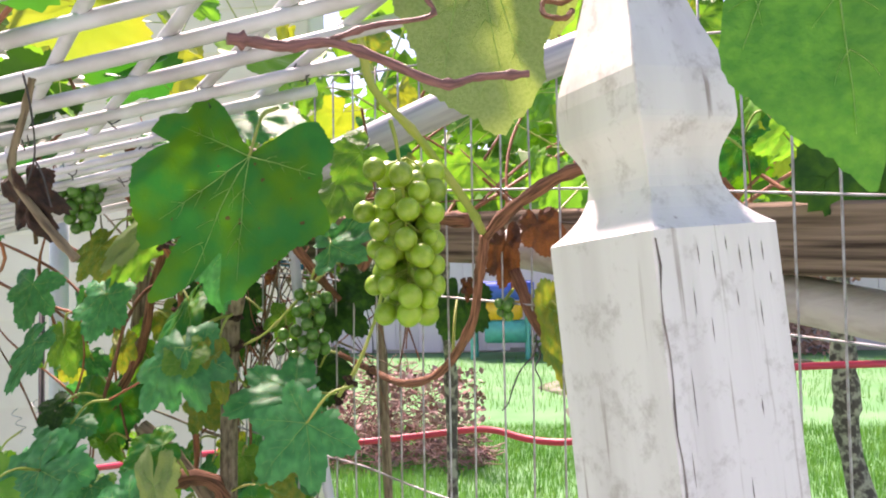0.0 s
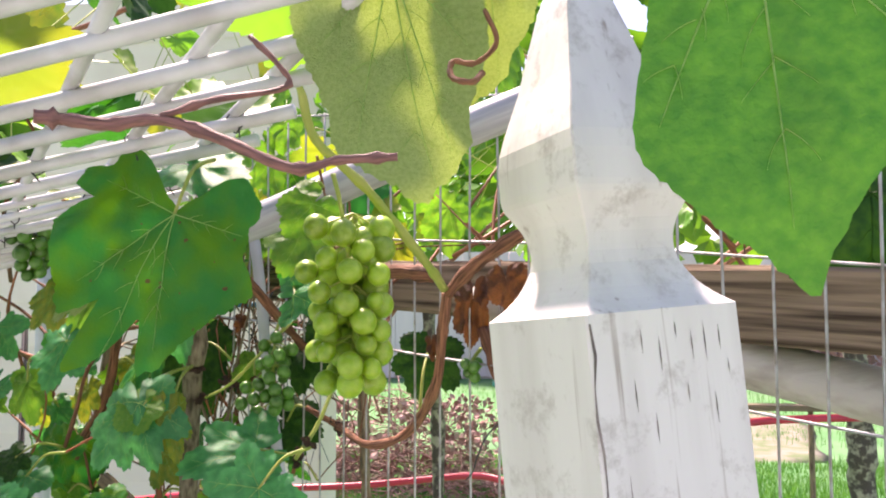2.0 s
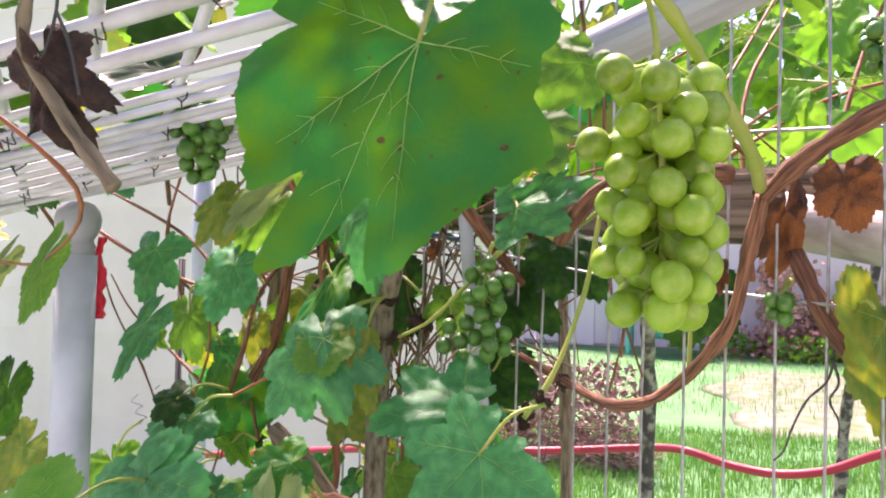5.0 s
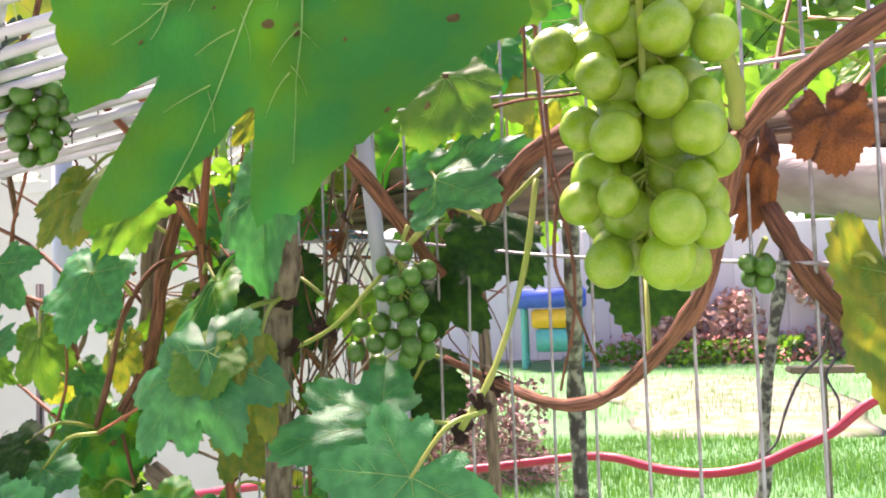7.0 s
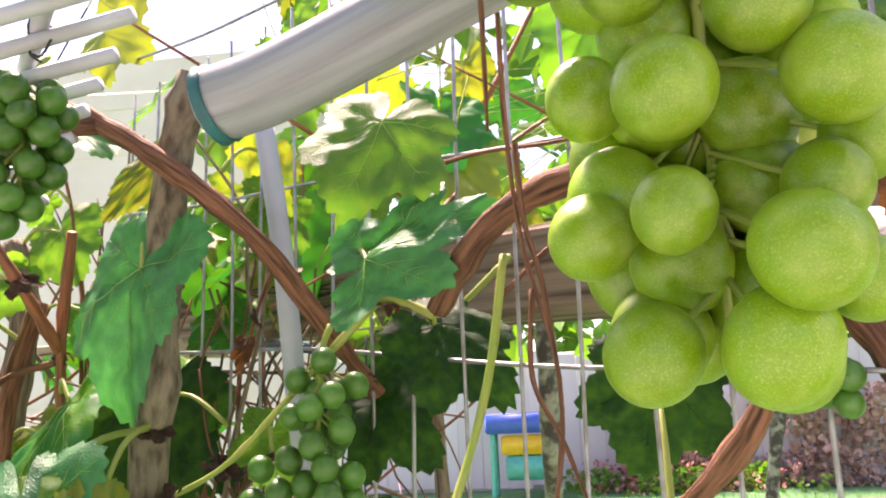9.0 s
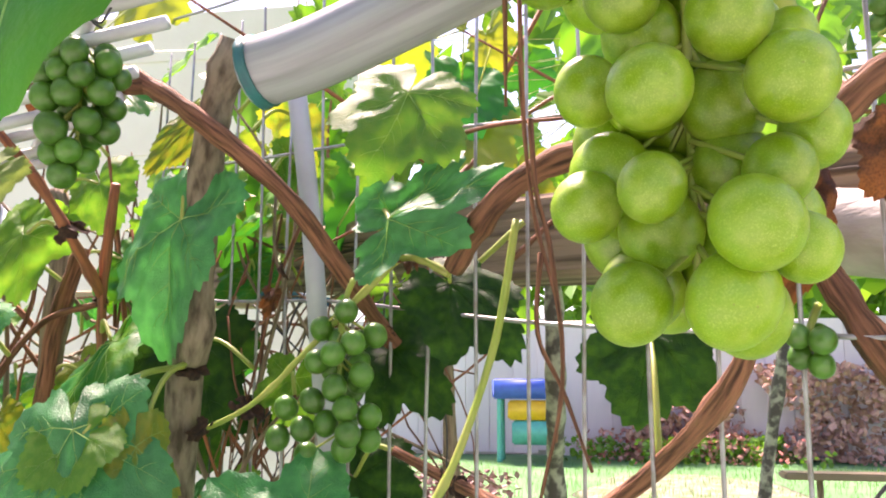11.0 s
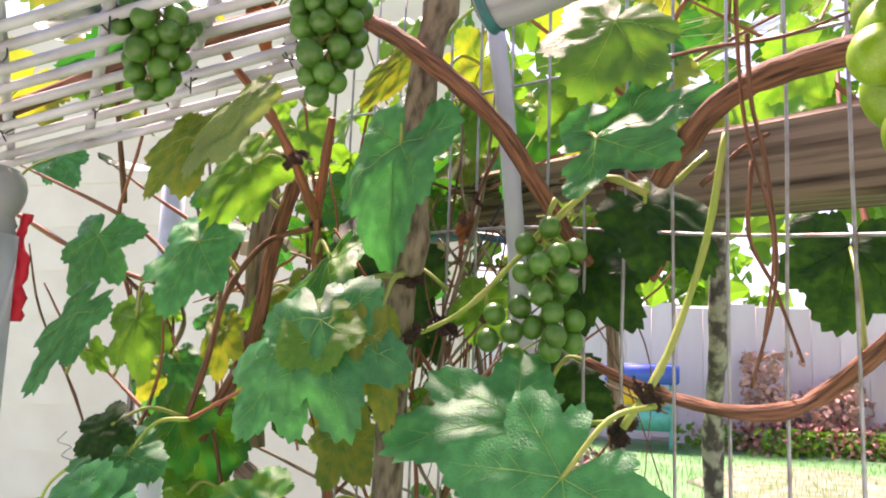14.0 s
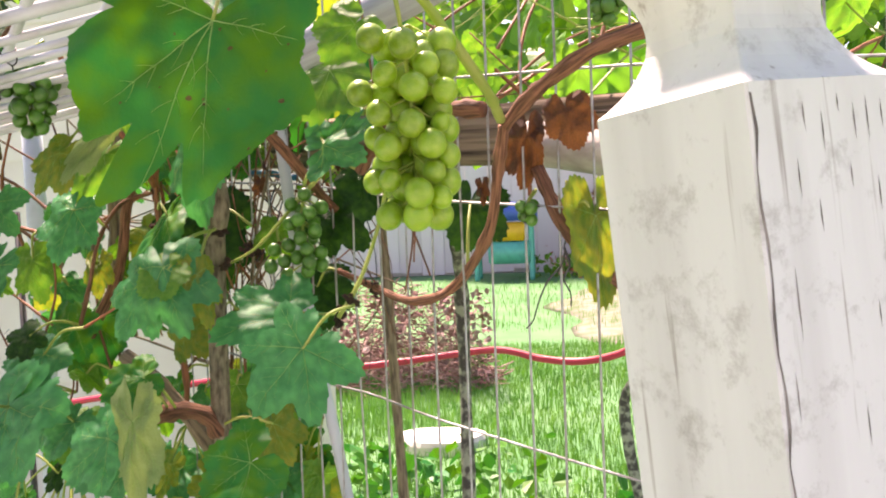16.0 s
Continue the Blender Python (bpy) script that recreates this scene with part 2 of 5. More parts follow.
M["yellow"] = mat("yellow_plastic", (0.75, 0.42, 0.02), 0.45, second=(0.68, 0.36, 0.02), scale=10)
M["blue"] = mat("blue_plastic", (0.03, 0.10, 0.45), 0.4, second=(0.03, 0.08, 0.38), scale=10)
M["teal"] = mat("teal_plastic", (0.03, 0.40, 0.33), 0.4, second=(0.03, 0.33, 0.28), scale=10)
M["blue_cloth"] = mat("blue_tarpaulin", (0.01, 0.16, 0.28), 0.5, second=(0.01, 0.11, 0.20), scale=60, bump=0.3)
M["sheet"] = mat("white_sheet", (0.72, 0.70, 0.72), 0.8, second=(0.62, 0.60, 0.62), scale=4)
M["wall"] = mat("cream_siding", (0.78, 0.69, 0.61), 0.7, second=(0.72, 0.62, 0.54), scale=4, bump=0.3)
M["lilac"] = mat("pinkish_white_boards", (0.68, 0.60, 0.60), 0.75, second=(0.56, 0.50, 0.52), scale=1.5, bump=0.3, vary=0.08, stretch=(1, 1, 0.2))
M["salmon"] = mat("faded_branches", (0.50, 0.29, 0.23), 0.85, second=(0.36, 0.19, 0.14), scale=5)
M["grass"] = mat("lawn", (0.075, 0.19, 0.08), 0.9, second=(0.11, 0.22, 0.11), scale=1.2, bump=0.6, bump_scale=25, spec=0.05)
M["blade"] = mat("grass_blade", (0.055, 0.205, 0.05), 0.75, second=(0.095, 0.26, 0.08), scale=3, trans=0.3, spec=0.05)
M["path"] = mat("grey_path", (0.19, 0.18, 0.15), 0.95, second=(0.10, 0.14, 0.07), scale=4, bump=0.5, spec=0.05)
# neutral grey for the added slab that throws light back up
M["paving"] = mat("bounce_slab_grey", (0.29, 0.29, 0.28), 0.9, second=(0.24, 0.235, 0.23), scale=3, bump=0.5)
M["stone"] = mat("pale_stone", (0.50, 0.49, 0.47), 0.85, second=(0.40, 0.39, 0.37), scale=8, bump=0.5)
M["brush"] = mat("dead_brush", (0.17, 0.075, 0.065), 0.85, second=(0.34, 0.24, 0.22), scale=6, vary=0.1)
M["petal"] = mat("red_flowers", (0.48, 0.13, 0.10), 0.7, second=(0.5, 0.30, 0.24), scale=6)
M["soil"] = mat("soil", (0.10, 0.075, 0.055), 0.95, second=(0.16, 0.12, 0.09), scale=8, bump=0.8)


# ---- mesh helpers ----
def part(name, bm, material, parent=None, label="", smooth=True):
    me = bpy.data.meshes.new(name)
    bm.to_mesh(me)
    bm.free()
    if smooth:
        for p in me.polygons:
            p.use_smooth = True
    me.materials.append(material)
    ob = new(name, me)
    if parent is not None:
        ob.parent = parent
    if label:
        ob["label"] = label
    return ob


def empty(name, at, label, category, group=""):
    ob = new(name)
    ob.location = at
    tagged(ob, label, category, group)
    return ob


def spline(pts, steps=6):
    """Points along a smooth line through pts (Catmull-Rom)."""
    ps = [Vector(p) for p in pts]
    ps = [ps[0] * 2 - ps[1]] + ps + [ps[-1] * 2 - ps[-2]]
    out = []
    for i in range(1, len(ps) - 2):
        a, b, c, d = ps[i - 1:i + 3]
        for k in range(steps):
            t = k / steps
            out.append(0.5 * ((2 * b) + (c - a) * t + (2 * a - 5 * b + 4 * c - d) * t * t + (3 * b - a - 3 * c + d) * t ** 3))
    out.append(ps[-2])
    return out


def tube(bm, pts, r0, r1=None, sides=8, wob=0.0, knots=0.0, seed=0, steps=6, cap=True):
    """A tube along a smooth line, from radius r0 to r1, with uneven girth and swollen knots."""
    r1 = r0 if r1 is None else r1
    line = spline(pts, steps)
    rnd = random.Random(seed)
    prev = None
    uv = bm.loops.layers.uv.verify()
    ribs = [1 + wob * 0.6 * (rnd.random() - 0.5) for _ in range(sides)]
    run, last = 0.0, line[0]
    side = Vector((0.3, 0.2, 0.93))
    n = len(line)
    for i, p in enumerate(line):
        d = (line[min(i + 1, n - 1)] - line[max(i - 1, 0)]).normalized()
        u = side - d * side.dot(d)
        if u.length < 1e-3:
            u = Vector((1, 0, 0)) - d * d.x
        u.normalize()
        side = u
        v = d.cross(u)
        r = (r0 + (r1 - r0) * i / max(1, n - 1)) * (1 + wob * (rnd.random() - 0.5))
        if knots and i % 9 == 4:
            r *= 1 + knots
        ring = [bm.verts.new(p + (u * math.cos(a) + v * math.sin(a)) * r * ribs[k] * (1 + wob * 0.3 * (rnd.random() - 0.5)))
                for k, a in enumerate(2 * math.pi * k / sides for k in range(sides))]
        step, last = (p - last).length, p
        if prev:
            g = 2 * math.pi * r0 / sides
            for k in range(sides):
                f = bm.faces.new((prev[k], prev[(k + 1) % sides], ring[(k + 1) % sides], ring[k]))
                for lp, (a, b) in zip(f.loops, ((k, run), (k + 1, run), (k + 1, run + step), (k, run + step))):
                    lp[uv].uv = (a * g, b)
            run += step
        elif cap:
            bm.faces.new(ring[::-1])
        prev = ring
    if cap:
        bm.faces.new(prev)
    return line


def box(bm, lo, hi, bevel=0.0, m=None):
    vs = [Vector((x, y, z)) for x in (lo[0], hi[0]) for y in (lo[1], hi[1]) for z in (lo[2], hi[2])]
    made = [bm.verts.new(m @ v if m else v) for v in vs]
    fs = [bm.faces.new([made[i] for i in q]) for q in ((0, 1, 3, 2), (4, 6, 7, 5), (0, 4, 5, 1), (2, 3, 7, 6), (0, 2, 6, 4), (1, 5, 7, 3))]
    if bevel:
        es = list({e for f in fs for e in f.edges})
        bmesh.ops.bevel(bm, geom=es, offset=bevel, segments=2, affect="EDGES")


def wrap(bm, rings):
    """Skin over rings of equal count."""
    prev = None
    for ring in rings:
        cur = [bm.verts.new(p) for p in ring]
        if prev:
            n = len(cur)
            for k in range(n):
                bm.faces.new((prev[k], prev[(k + 1) % n], cur[(k + 1) % n], cur[k]))
        else:
            bm.faces.new(cur[::-1])
        prev = cur
    bm.faces.new(prev)


# ---- grape leaves ----
LOBES = ((0, 1.0, 30), (52, 0.90, 25), (-52, 0.90, 25), (108, 0.74, 30), (-108, 0.74, 30), (150, 0.48, 22), (-150, 0.48, 22))


def leaf_radius(deg, depth, rnd_l, teeth, lobes):
    if lobes[0] == "outline":
        knots = lobes[1]
        k = max(i for i in range(len(knots) - 1) if knots[i][0] <= deg)
        (a0, r0), (a1, r1) = knots[k], knots[k + 1]
        t = min(1.0, max(0.0, (deg - a0) / (a1 - a0)))
        tooth = (deg / 5.0 + 0.35 * math.sin(deg * 0.7)) % 1.0
        return max(0.02, (r0 + (r1 - r0) * t) * (1 + teeth * (tooth - 0.5) * (0.6 + 0.4 * math.sin(deg * 1.3))))
    r = 0.0
    for k, (c, L, w) in enumerate(lobes):
        d = (deg - c + 180) % 360 - 180
        x = abs(d) / w
        r = max(r, L * rnd_l[k] * (1 - depth * min(1.0, x) ** 1.6 - 0.35 * max(0.0, x - 1.0)))
    if abs(deg) > 165:
        r *= max(0.06, (180 - abs(deg)) / 15.0)
    saw = (deg / 9.0) % 1.0
    return max(0.03, r * (1 + teeth * (saw - 0.5)))


def leaf_height(x, y, cup, ruffle, seed, fold):
    d2 = x * x + y * y
    z = -cup * d2 + fold * abs(x) - 0.10 * max(0.0, y - 0.3) ** 2
    z += ruffle * noise.noise(Vector((x * 2.2 + seed * 7.3, y * 2.2, seed * 3.1)))
    z += 0.35 * ruffle * noise.noise(Vector((x * 6 + seed * 2.3, y * 6, seed * 1.7)))
    a = math.degrees(math.atan2(x, y))
    v = min(abs((a - c + 180) % 360 - 180) for c in (0, 52, -52, 108, -108))
    z -= 0.012 * math.exp(-(v / 9.0) ** 2) * min(1.0, 3 * math.sqrt(d2))
    return z


cane_points = []
cane_table = np.zeros((0, 3))


def on_cane(p):
    """The nearest place on a cane, from where a leaf's stalk grows."""
    global cane_table
    if len(cane_table) != len(cane_points):
        cane_table = np.array([tuple(c) for c in cane_points])
    return cane_points[int(((cane_table - np.array(tuple(p))) ** 2).sum(1).argmin())]


leaf_meshes = {}


def leaf_mesh(seed, depth, cup, ruffle, teeth, fold, lobes=LOBES):
    """The blade and its veins, one unit from the stalk to the tip; tip along +y, upper side +z."""
    key = (seed, depth, cup, ruffle, teeth, fold, lobes)
    if key in leaf_meshes:
        return leaf_meshes[key]
    rnd = random.Random(seed)
    rl = [rnd.uniform(0.86, 1.1) if lobes is LOBES else 1.0 for _ in lobes]
    bm = bmesh.new()
    na, nr = (240, 14) if lobes[0] == "outline" else (120, 9)
    c = bm.verts.new((0, 0, leaf_height(0, 0, cup, ruffle, seed, fold)))
    prev = None
    for j in range(1, nr + 1):
        ring = []
        for i in range(na):
            deg = -180 + 360 * (i + 0.5) / na
            r = leaf_radius(deg, depth, rl, teeth, lobes) * (j / nr) ** 0.8
            x, y = r * math.sin(radians(deg)), r * math.cos(radians(deg))
            ring.append(bm.verts.new((x, y, leaf_height(x, y, cup, ruffle, seed, fold))))
        for i in range(na - 1):
            if prev:
                bm.faces.new((prev[i], ring[i], ring[i + 1], prev[i + 1]))
            else:
                bm.faces.new((c, ring[i], ring[i + 1]))
        prev = ring
    bmesh.ops.recalc_face_normals(bm, faces=bm.faces)
    blade = bpy.data.meshes.new("blade")
    bm.to_mesh(blade)
    bm.free()
    for p in blade.polygons:
        p.use_smooth = True
    bm = bmesh.new()

    def vein(deg0, x0, y0, length, w, bend):
        n = 7
        prev = None
        for k in range(n + 1):
            t = k / n
            a = radians(deg0 + bend * t)
            x, y = x0 + length * t * math.sin(a), y0 + length * t * math.cos(a)
            h = leaf_height(x, y, cup, ruffle, seed, fold)
            ww = w * (1 - 0.8 * t)
            px, py = math.cos(a) * ww, -math.sin(a) * ww
            row = [bm.verts.new((x - px, y - py, h + 0.006)), bm.verts.new((x, y, h + 0.012 * (1 - 0.3 * t))), bm.verts.new((x + px, y + py, h + 0.006))]
            if prev:
                for q in range(2):
                    bm.faces.new((prev[q], prev[q + 1], row[q + 1], row[q]))
            prev = row

    for k in range(5):
        deg, L = lobes[2][k] if lobes[0] == "outline" else (lobes[k][0], lobes[k][1] * rl[k] * 0.9)
        vein(deg, 0, 0, L, 0.0046, rnd.uniform(-4, 4))
        for s in (1, 2, 3):
            for sg in (-1, 1):
                t = 0.22 * s + 0.06 + rnd.uniform(-0.05, 0.05)
                bx, by = L * t * math.sin(radians(deg)), L * t * math.cos(radians(deg))
                vein(deg + sg * 48, bx, by, L * (0.24 if lobes[0] == "outline" else 0.36) * (1 - t * 0.55) * rnd.uniform(0.75, 1.1), 0.0018, -sg * rnd.uniform(2, 20))
    veins = bpy.data.meshes.new("vein_web")
    bm.to_mesh(veins)
    bm.free()
    leaf_meshes[key] = (blade, veins)
    return leaf_meshes[key]


LEAF_LABEL = {
    "leaf": "green lobed grape leaf on the vine", "leaf_dark": "green grape leaf with the vine's shade put into its dark colour",
    "leaf_blue": "grape leaf with pale veins, blue-green sky sheen put into its colour", "leaf_light": "light green grape leaf lit from behind",
    "leaf_mid": "large smooth green grape leaf beside the post",
    "leaf_yellow": "yellowing grape leaf with green veins", "leaf_under": "pale felted underside of a large grape leaf",
    "leaf_dry": "dry curled brown grape leaf", "leaf_black": "withered dark brown shrivelled grape leaf"}
tinted = {}


def leaf_frame(base, tip, face):
    """The turn and the size of a leaf from its stalk's joint to its tip."""
    b, t = Vector(base), Vector(tip)
    y = (t - b)
    size = y.length
    y.normalize()
    z = Vector(face) - y * Vector(face).dot(y)
    z.normalize()
    m = Matrix((y.cross(z), y, z)).transposed().to_4x4()
    m.translation = b
    return m, size


def leaf_mass(rows, label):
    """Many leaves and their stalks joined into one growth."""
    verts, faces, slots = [], [], []
    kinds = sorted({r[0] for r in rows})
    base = 0
    for kind, p, tip, face, seed, width, depth, cup, ruffle, teeth, fold, group in rows:
        m, size = leaf_frame(p, tip, face)
        blade = leaf_mesh(seed, depth, cup, ruffle, teeth, fold)[0]
        co = np.empty(len(blade.vertices) * 3)
        blade.vertices.foreach_get("co", co)
        co = co.reshape(-1, 3) * (size * width, size, size)
        co = co @ np.array(m.to_3x3()).T + np.array(m.translation)
        verts.append(co)
        faces += [[base + v for v in f.vertices] for f in blade.polygons]
        slots += [kinds.index(kind)] * len(blade.polygons)
        base += len(co)
        e, s = on_cane(p), Vector((0.0012, 0, 0))
        verts.append(np.array([tuple(v) for v in (p, p + s, p + s.yzx, e, e + s, e + s.yzx)]))
        faces += [[base, base + 1, base + 4, base + 3], [base + 1, base + 2, base + 5, base + 4], [base + 2, base, base + 3, base + 5]]
        slots += [len(kinds)] * 3
        base += 6
    me = bpy.data.meshes.new("vine_leaves")
    me.from_pydata(np.concatenate(verts).tolist(), [], faces)
    for kind in kinds:
        me.materials.append(M[kind])
    me.materials.append(M["stem"])
    me.polygons.foreach_set("material_index", slots)
    me.polygons.foreach_set("use_smooth", [True] * len(slots))
    return tagged(new("vine_leaves", me), label, "foliage", kind="stuff")


def leaf(kind, base, tip, face=(0, -1, 0.25), seed=1, width=1.0, depth=0.42, cup=0.12, ruffle=0.10, teeth=0.10, fold=0.0, stalk=None, group="grape leaves", lobes=LOBES, ribs="vein"):
    """A leaf whose stalk joins at base and whose middle lobe ends at tip."""
    b = Vector(base)
    m, size = leaf_frame(base, tip, face)
    blade, veins = leaf_mesh(seed, depth, cup, ruffle, teeth, fold, lobes)
    thing = empty("grape_leaf" if kind not in ("leaf_dry", "leaf_black") else "dry_leaf", (0, 0, 0), LEAF_LABEL[kind], "leaf", group)
    thing.matrix_world = m
    for name, me, mt in (("blade", blade, M[kind]), ("vein_web", veins, M[ribs] if kind not in ("leaf_dry", "leaf_black", "leaf_dark") else M[kind])):
        key = (me.name, mt.name)
        if key not in tinted:
            tinted[key] = me.copy()
            tinted[key].materials.append(mt)
        ob = new(name, tinted[key])
        ob.parent = thing
        ob.matrix_basis = Matrix.Diagonal((size * width, size, size, 1))
    if stalk is None and cane_points and kind not in ("leaf_dry", "leaf_black"):
        near = on_cane(b)
        stalk = near if 0.01 < (near - b).length < 0.09 else None
    if stalk:
        inv = m.inverted()
        e = Vector(stalk)
        mid = (b + e) * 0.5 + Vector((0, -0.004, 0.010))
        bm = bmesh.new()
        tube(bm, [inv @ b, inv @ mid, inv @ e], 0.0012, 0.0017, 6, steps=5)
        part("stalk", bm, M["stem"], thing)
    return thing


# ---- grapes ----
def grape_mesh():
    bm = bmesh.new()
    bmesh.ops.create_uvsphere(bm, u_segments=24, v_segments=16, radius=1.0)
    for v in bm.verts:
        v.co.z *= 1.06
    me = bpy.data.meshes.new("grape")
    bm.to_mesh(me)
    bm.free()
    for p in me.polygons:
        p.use_smooth = True
    return me


GRAPE = {}
for g in ("grape", "grape_unripe"):
    GRAPE[g] = grape_mesh()
    GRAPE[g].materials.append(M[g])


def cluster(kind, top, berries, label, stalk_from, seed):
    """A bunch: a stalk down its middle, a thin stem to each berry, and the berries (place, radius)."""
    thing = empty("grape_bunch", (0, 0, 0), label, "grapes", "bunches of grapes")
    thing.location = top
    off = Vector(top)
    rnd = random.Random(seed)
    low = min(b[0][2] for b in berries)
    cx = sum(b[0][0] for b in berries) / len(berries)
    cy = sum(b[0][1] for b in berries) / len(berries)
    bm = bmesh.new()
    axis = [Vector(stalk_from) - off, Vector((0, 0, 0)), Vector((cx, cy, (top[2] + low) / 2)) - off, Vector((cx, cy, low + 0.006)) - off]
    tube(bm, axis, 0.0019, 0.0009, 6, steps=5)
    for c, r in berries:
        c = Vector(c) - off
        z = min(0, c.z + r * 1.6)
        tube(bm, [Vector((cx - off.x, cy - off.y, z)) * 1.0, (c + Vector((cx - off.x, cy - off.y, z))) * 0.5, c], 0.0008, 0.0007, 4, steps=2, cap=False)
    tagged(part("rachis", bm, M["stem"], thing), kind="stuff")
    for c, r in berries:
        ob = new("grape", GRAPE[kind])
        ob.parent = thing
        ob.location = Vector(c) - off
        ob.rotation_euler = (rnd.uniform(-0.6, 0.6), rnd.uniform(-0.6, 0.6), rnd.uniform(0, 6))
        ob.scale = (r, r, r * rnd.uniform(0.96, 1.06))
    return thing


def packed(top, bottom, widest, r, count, seed, taper=0.6):
    """Berries packed round a line from top to bottom, widest near the top third."""
    rnd = random.Random(seed)
    a, b = Vector(top), Vector(bottom)
    out = []
    tries = 0
    while len(out) < count and tries < 9000:
        tries += 1
        t = rnd.random()
        w = widest * (math.sin(math.pi * min(1, 0.18 + 0.82 * t) ** 0.8) ** 0.6) * (1 - (1 - taper) * t)
        ang = rnd.uniform(0, 2 * math.pi)
        q = w * math.sqrt(rnd.uniform(0.25, 1))
        p = a.lerp(b, t) + Vector((math.cos(ang) * q, math.sin(ang) * q, 0))
        rr = r * rnd.uniform(0.82, 1.08)
        if all((p - Vector(o)).length > 0.86 * (rr + s) for o, s in out):
            out.append((tuple(p), rr))
    return out


# ---- ground and distance ----
bm = bmesh.new()
NX, NY = 60, 60
grid = {}
for i in range(NX + 1):
    for j in range(NY + 1):
        u, v = (i / NX - 0.5) * 2, (j / NY - 0.5) * 2
        x, y = math.copysign(abs(u) ** 2.5, u) * 400, 5 + math.copysign(abs(v) ** 2.5, v) * 400
        z = 0.04 * noise.noise(Vector((x * 0.5, y * 0.5, 0))) if abs(x) < 25 and abs(y) < 30 else 0
        grid[i, j] = bm.verts.new((x, y, z))
for i in range(NX):
    for j in range(NY):
        bm.faces.new((grid[i, j], grid[i + 1, j], grid[i + 1, j + 1], grid[i, j + 1]))
tagged(part("ground", bm, M["grass"]), "mown green lawn reaching to the garden's edge", "lawn", kind="structure")


def blades(name, count, x0, x1, y0, y1, h, seed, label, material=None):
    rnd = np.random.default_rng(seed)
    X, Y = rnd.uniform(x0, x1, count), rnd.uniform(y0, y1, count)
    A, H, Wd, B = rnd.uniform(0, 6.28, count), h * rnd.uniform(0.5, 1.3, count), rnd.uniform(0.002, 0.004, count), rnd.uniform(0.1, 0.7, count)
    cl = np.array([0.6 + 0.8 * noise.noise(Vector((x * 1.3, y * 1.3, 4.0))) for x, y in zip(X, Y)])
    H = H * np.clip(cl + 0.3, 0.25, 1.4)
    dx, dy = np.cos(A), np.sin(A)
    px, py = -dy * Wd, dx * Wd
    zero = np.zeros(count) - 0.02
    v = np.stack([np.stack([X - px, Y - py, zero], 1), np.stack([X + px, Y + py, zero], 1),
                  np.stack([X + dx * H * B * 0.4 - px * .8, Y + dy * H * B * 0.4 - py * .8, H * 0.6], 1), np.stack([X + dx * H * B * 0.4 + px * .8, Y + dy * H * B * 0.4 + py * .8, H * 0.6], 1),
                  np.stack([X + dx * H * B, Y + dy * H * B, H], 1)], 1).reshape(-1, 3)
    k = np.arange(count)[:, None] * 5
    quads = (k + np.array([[0, 1, 3, 2]])).tolist()
    tris = (k + np.array([[2, 3, 4]])).tolist()
    me = bpy.data.meshes.new(name)
    me.from_pydata(v.tolist(), [], quads + tris)
    me.materials.append(material or M["blade"])
    return tagged(new(name, me), label, "grass", kind="stuff")


blades("grass", 60000, -2.5, 3.5, 2.6, 8.0, 0.085, 5, "long bright green grass of the lawn")
blades("grass", 9000, -6, 6, 9.0, 15.0, 0.11, 6, "thin distant grass by the path")

# worn patch of bare earth in the lawn
bm = bmesh.new()
c0 = Vector((1.35, 10.7, 0.000))
rings = []
for s, z in ((1.0, -0.012), (0.85, 0.02), (0.5, 0.03), (0.05, 0.032)):
    rings.append([c0 + Vector((1.45 * s * math.cos(a) * (1 + 0.35 * noise.noise(Vector((2 * math.cos(a), 2 * math.sin(a), 1)))), 3.3 * s * math.sin(a) * (1 + 0.35 * noise.noise(Vector((2 * math.cos(a), 2 * math.sin(a), 5)))), z))
                  for a in (k * 2 * math.pi / 40 for k in range(40))])
wrap(bm, rings)
tagged(part("path", bm, M["path"]), "worn grey patch of bare earth on the lawn", "path", kind="structure")

# unseen slab added on the near side of the fence, bounces neutral light upward
bm = bmesh.new()
box(bm, (-4.0, -3.5, -0.06), (4.0, 0.35, 0.06), 0.01)
tagged(part("pavement", bm, M["paving"], smooth=False), "unseen pale slab added beside the fence to bounce neutral light", "paving", kind="structure")

# flat pale stone in the grass
bm = bmesh.new()
c0 = Vector((-0.704, 4.663, 0.050))
rings = []
for z, s in ((-0.03, 1.0), (0.05, 1.0), (0.075, 0.94), (0.08, 0.5)):
    rings.append([c0 + Vector((0.24 * s * math.cos(a) * (1 + 0.15 * math.sin(3 * a)), 0.2 * s * math.sin(a) * (1 + 0.1 * math.cos(2 * a)), z - 0.05)) for a in (k * 2 * math.pi / 16 for k in range(16))])
wrap(bm, rings)
tagged(part("flat_stone", bm, M["stone"], smooth=False), "pale flat paving stone lying in the grass", "stone")

# house wall with lapped boards
house = new("wall_house")
tagged(house, "cream lapped siding of the house", "wall", kind="structure")
WX0, WX1, WY = -4.2, -0.93, 3.1
bm = bmesh.new()
box(bm, (WX0, WY + 0.03, -0.05), (WX1, WY + 0.23, 2.62))
part("sheathing", bm, M["wall"], house, smooth=False)
bm = bmesh.new()
box(bm, (WX0, -0.010, 0.0), (WX1, 0.012, 0.185), 0.003)
me = bpy.data.meshes.new("siding_board")
bm.to_mesh(me)
bm.free()
me.materials.append(M["wall"])
for i in range(15):
    ob = new("siding_board", me)
    ob.parent = house
    ob.location = (0, WY + 0.012, 0.02 + 0.175 * i)
    ob.rotation_euler = (radians(-1.2), 0, 0)

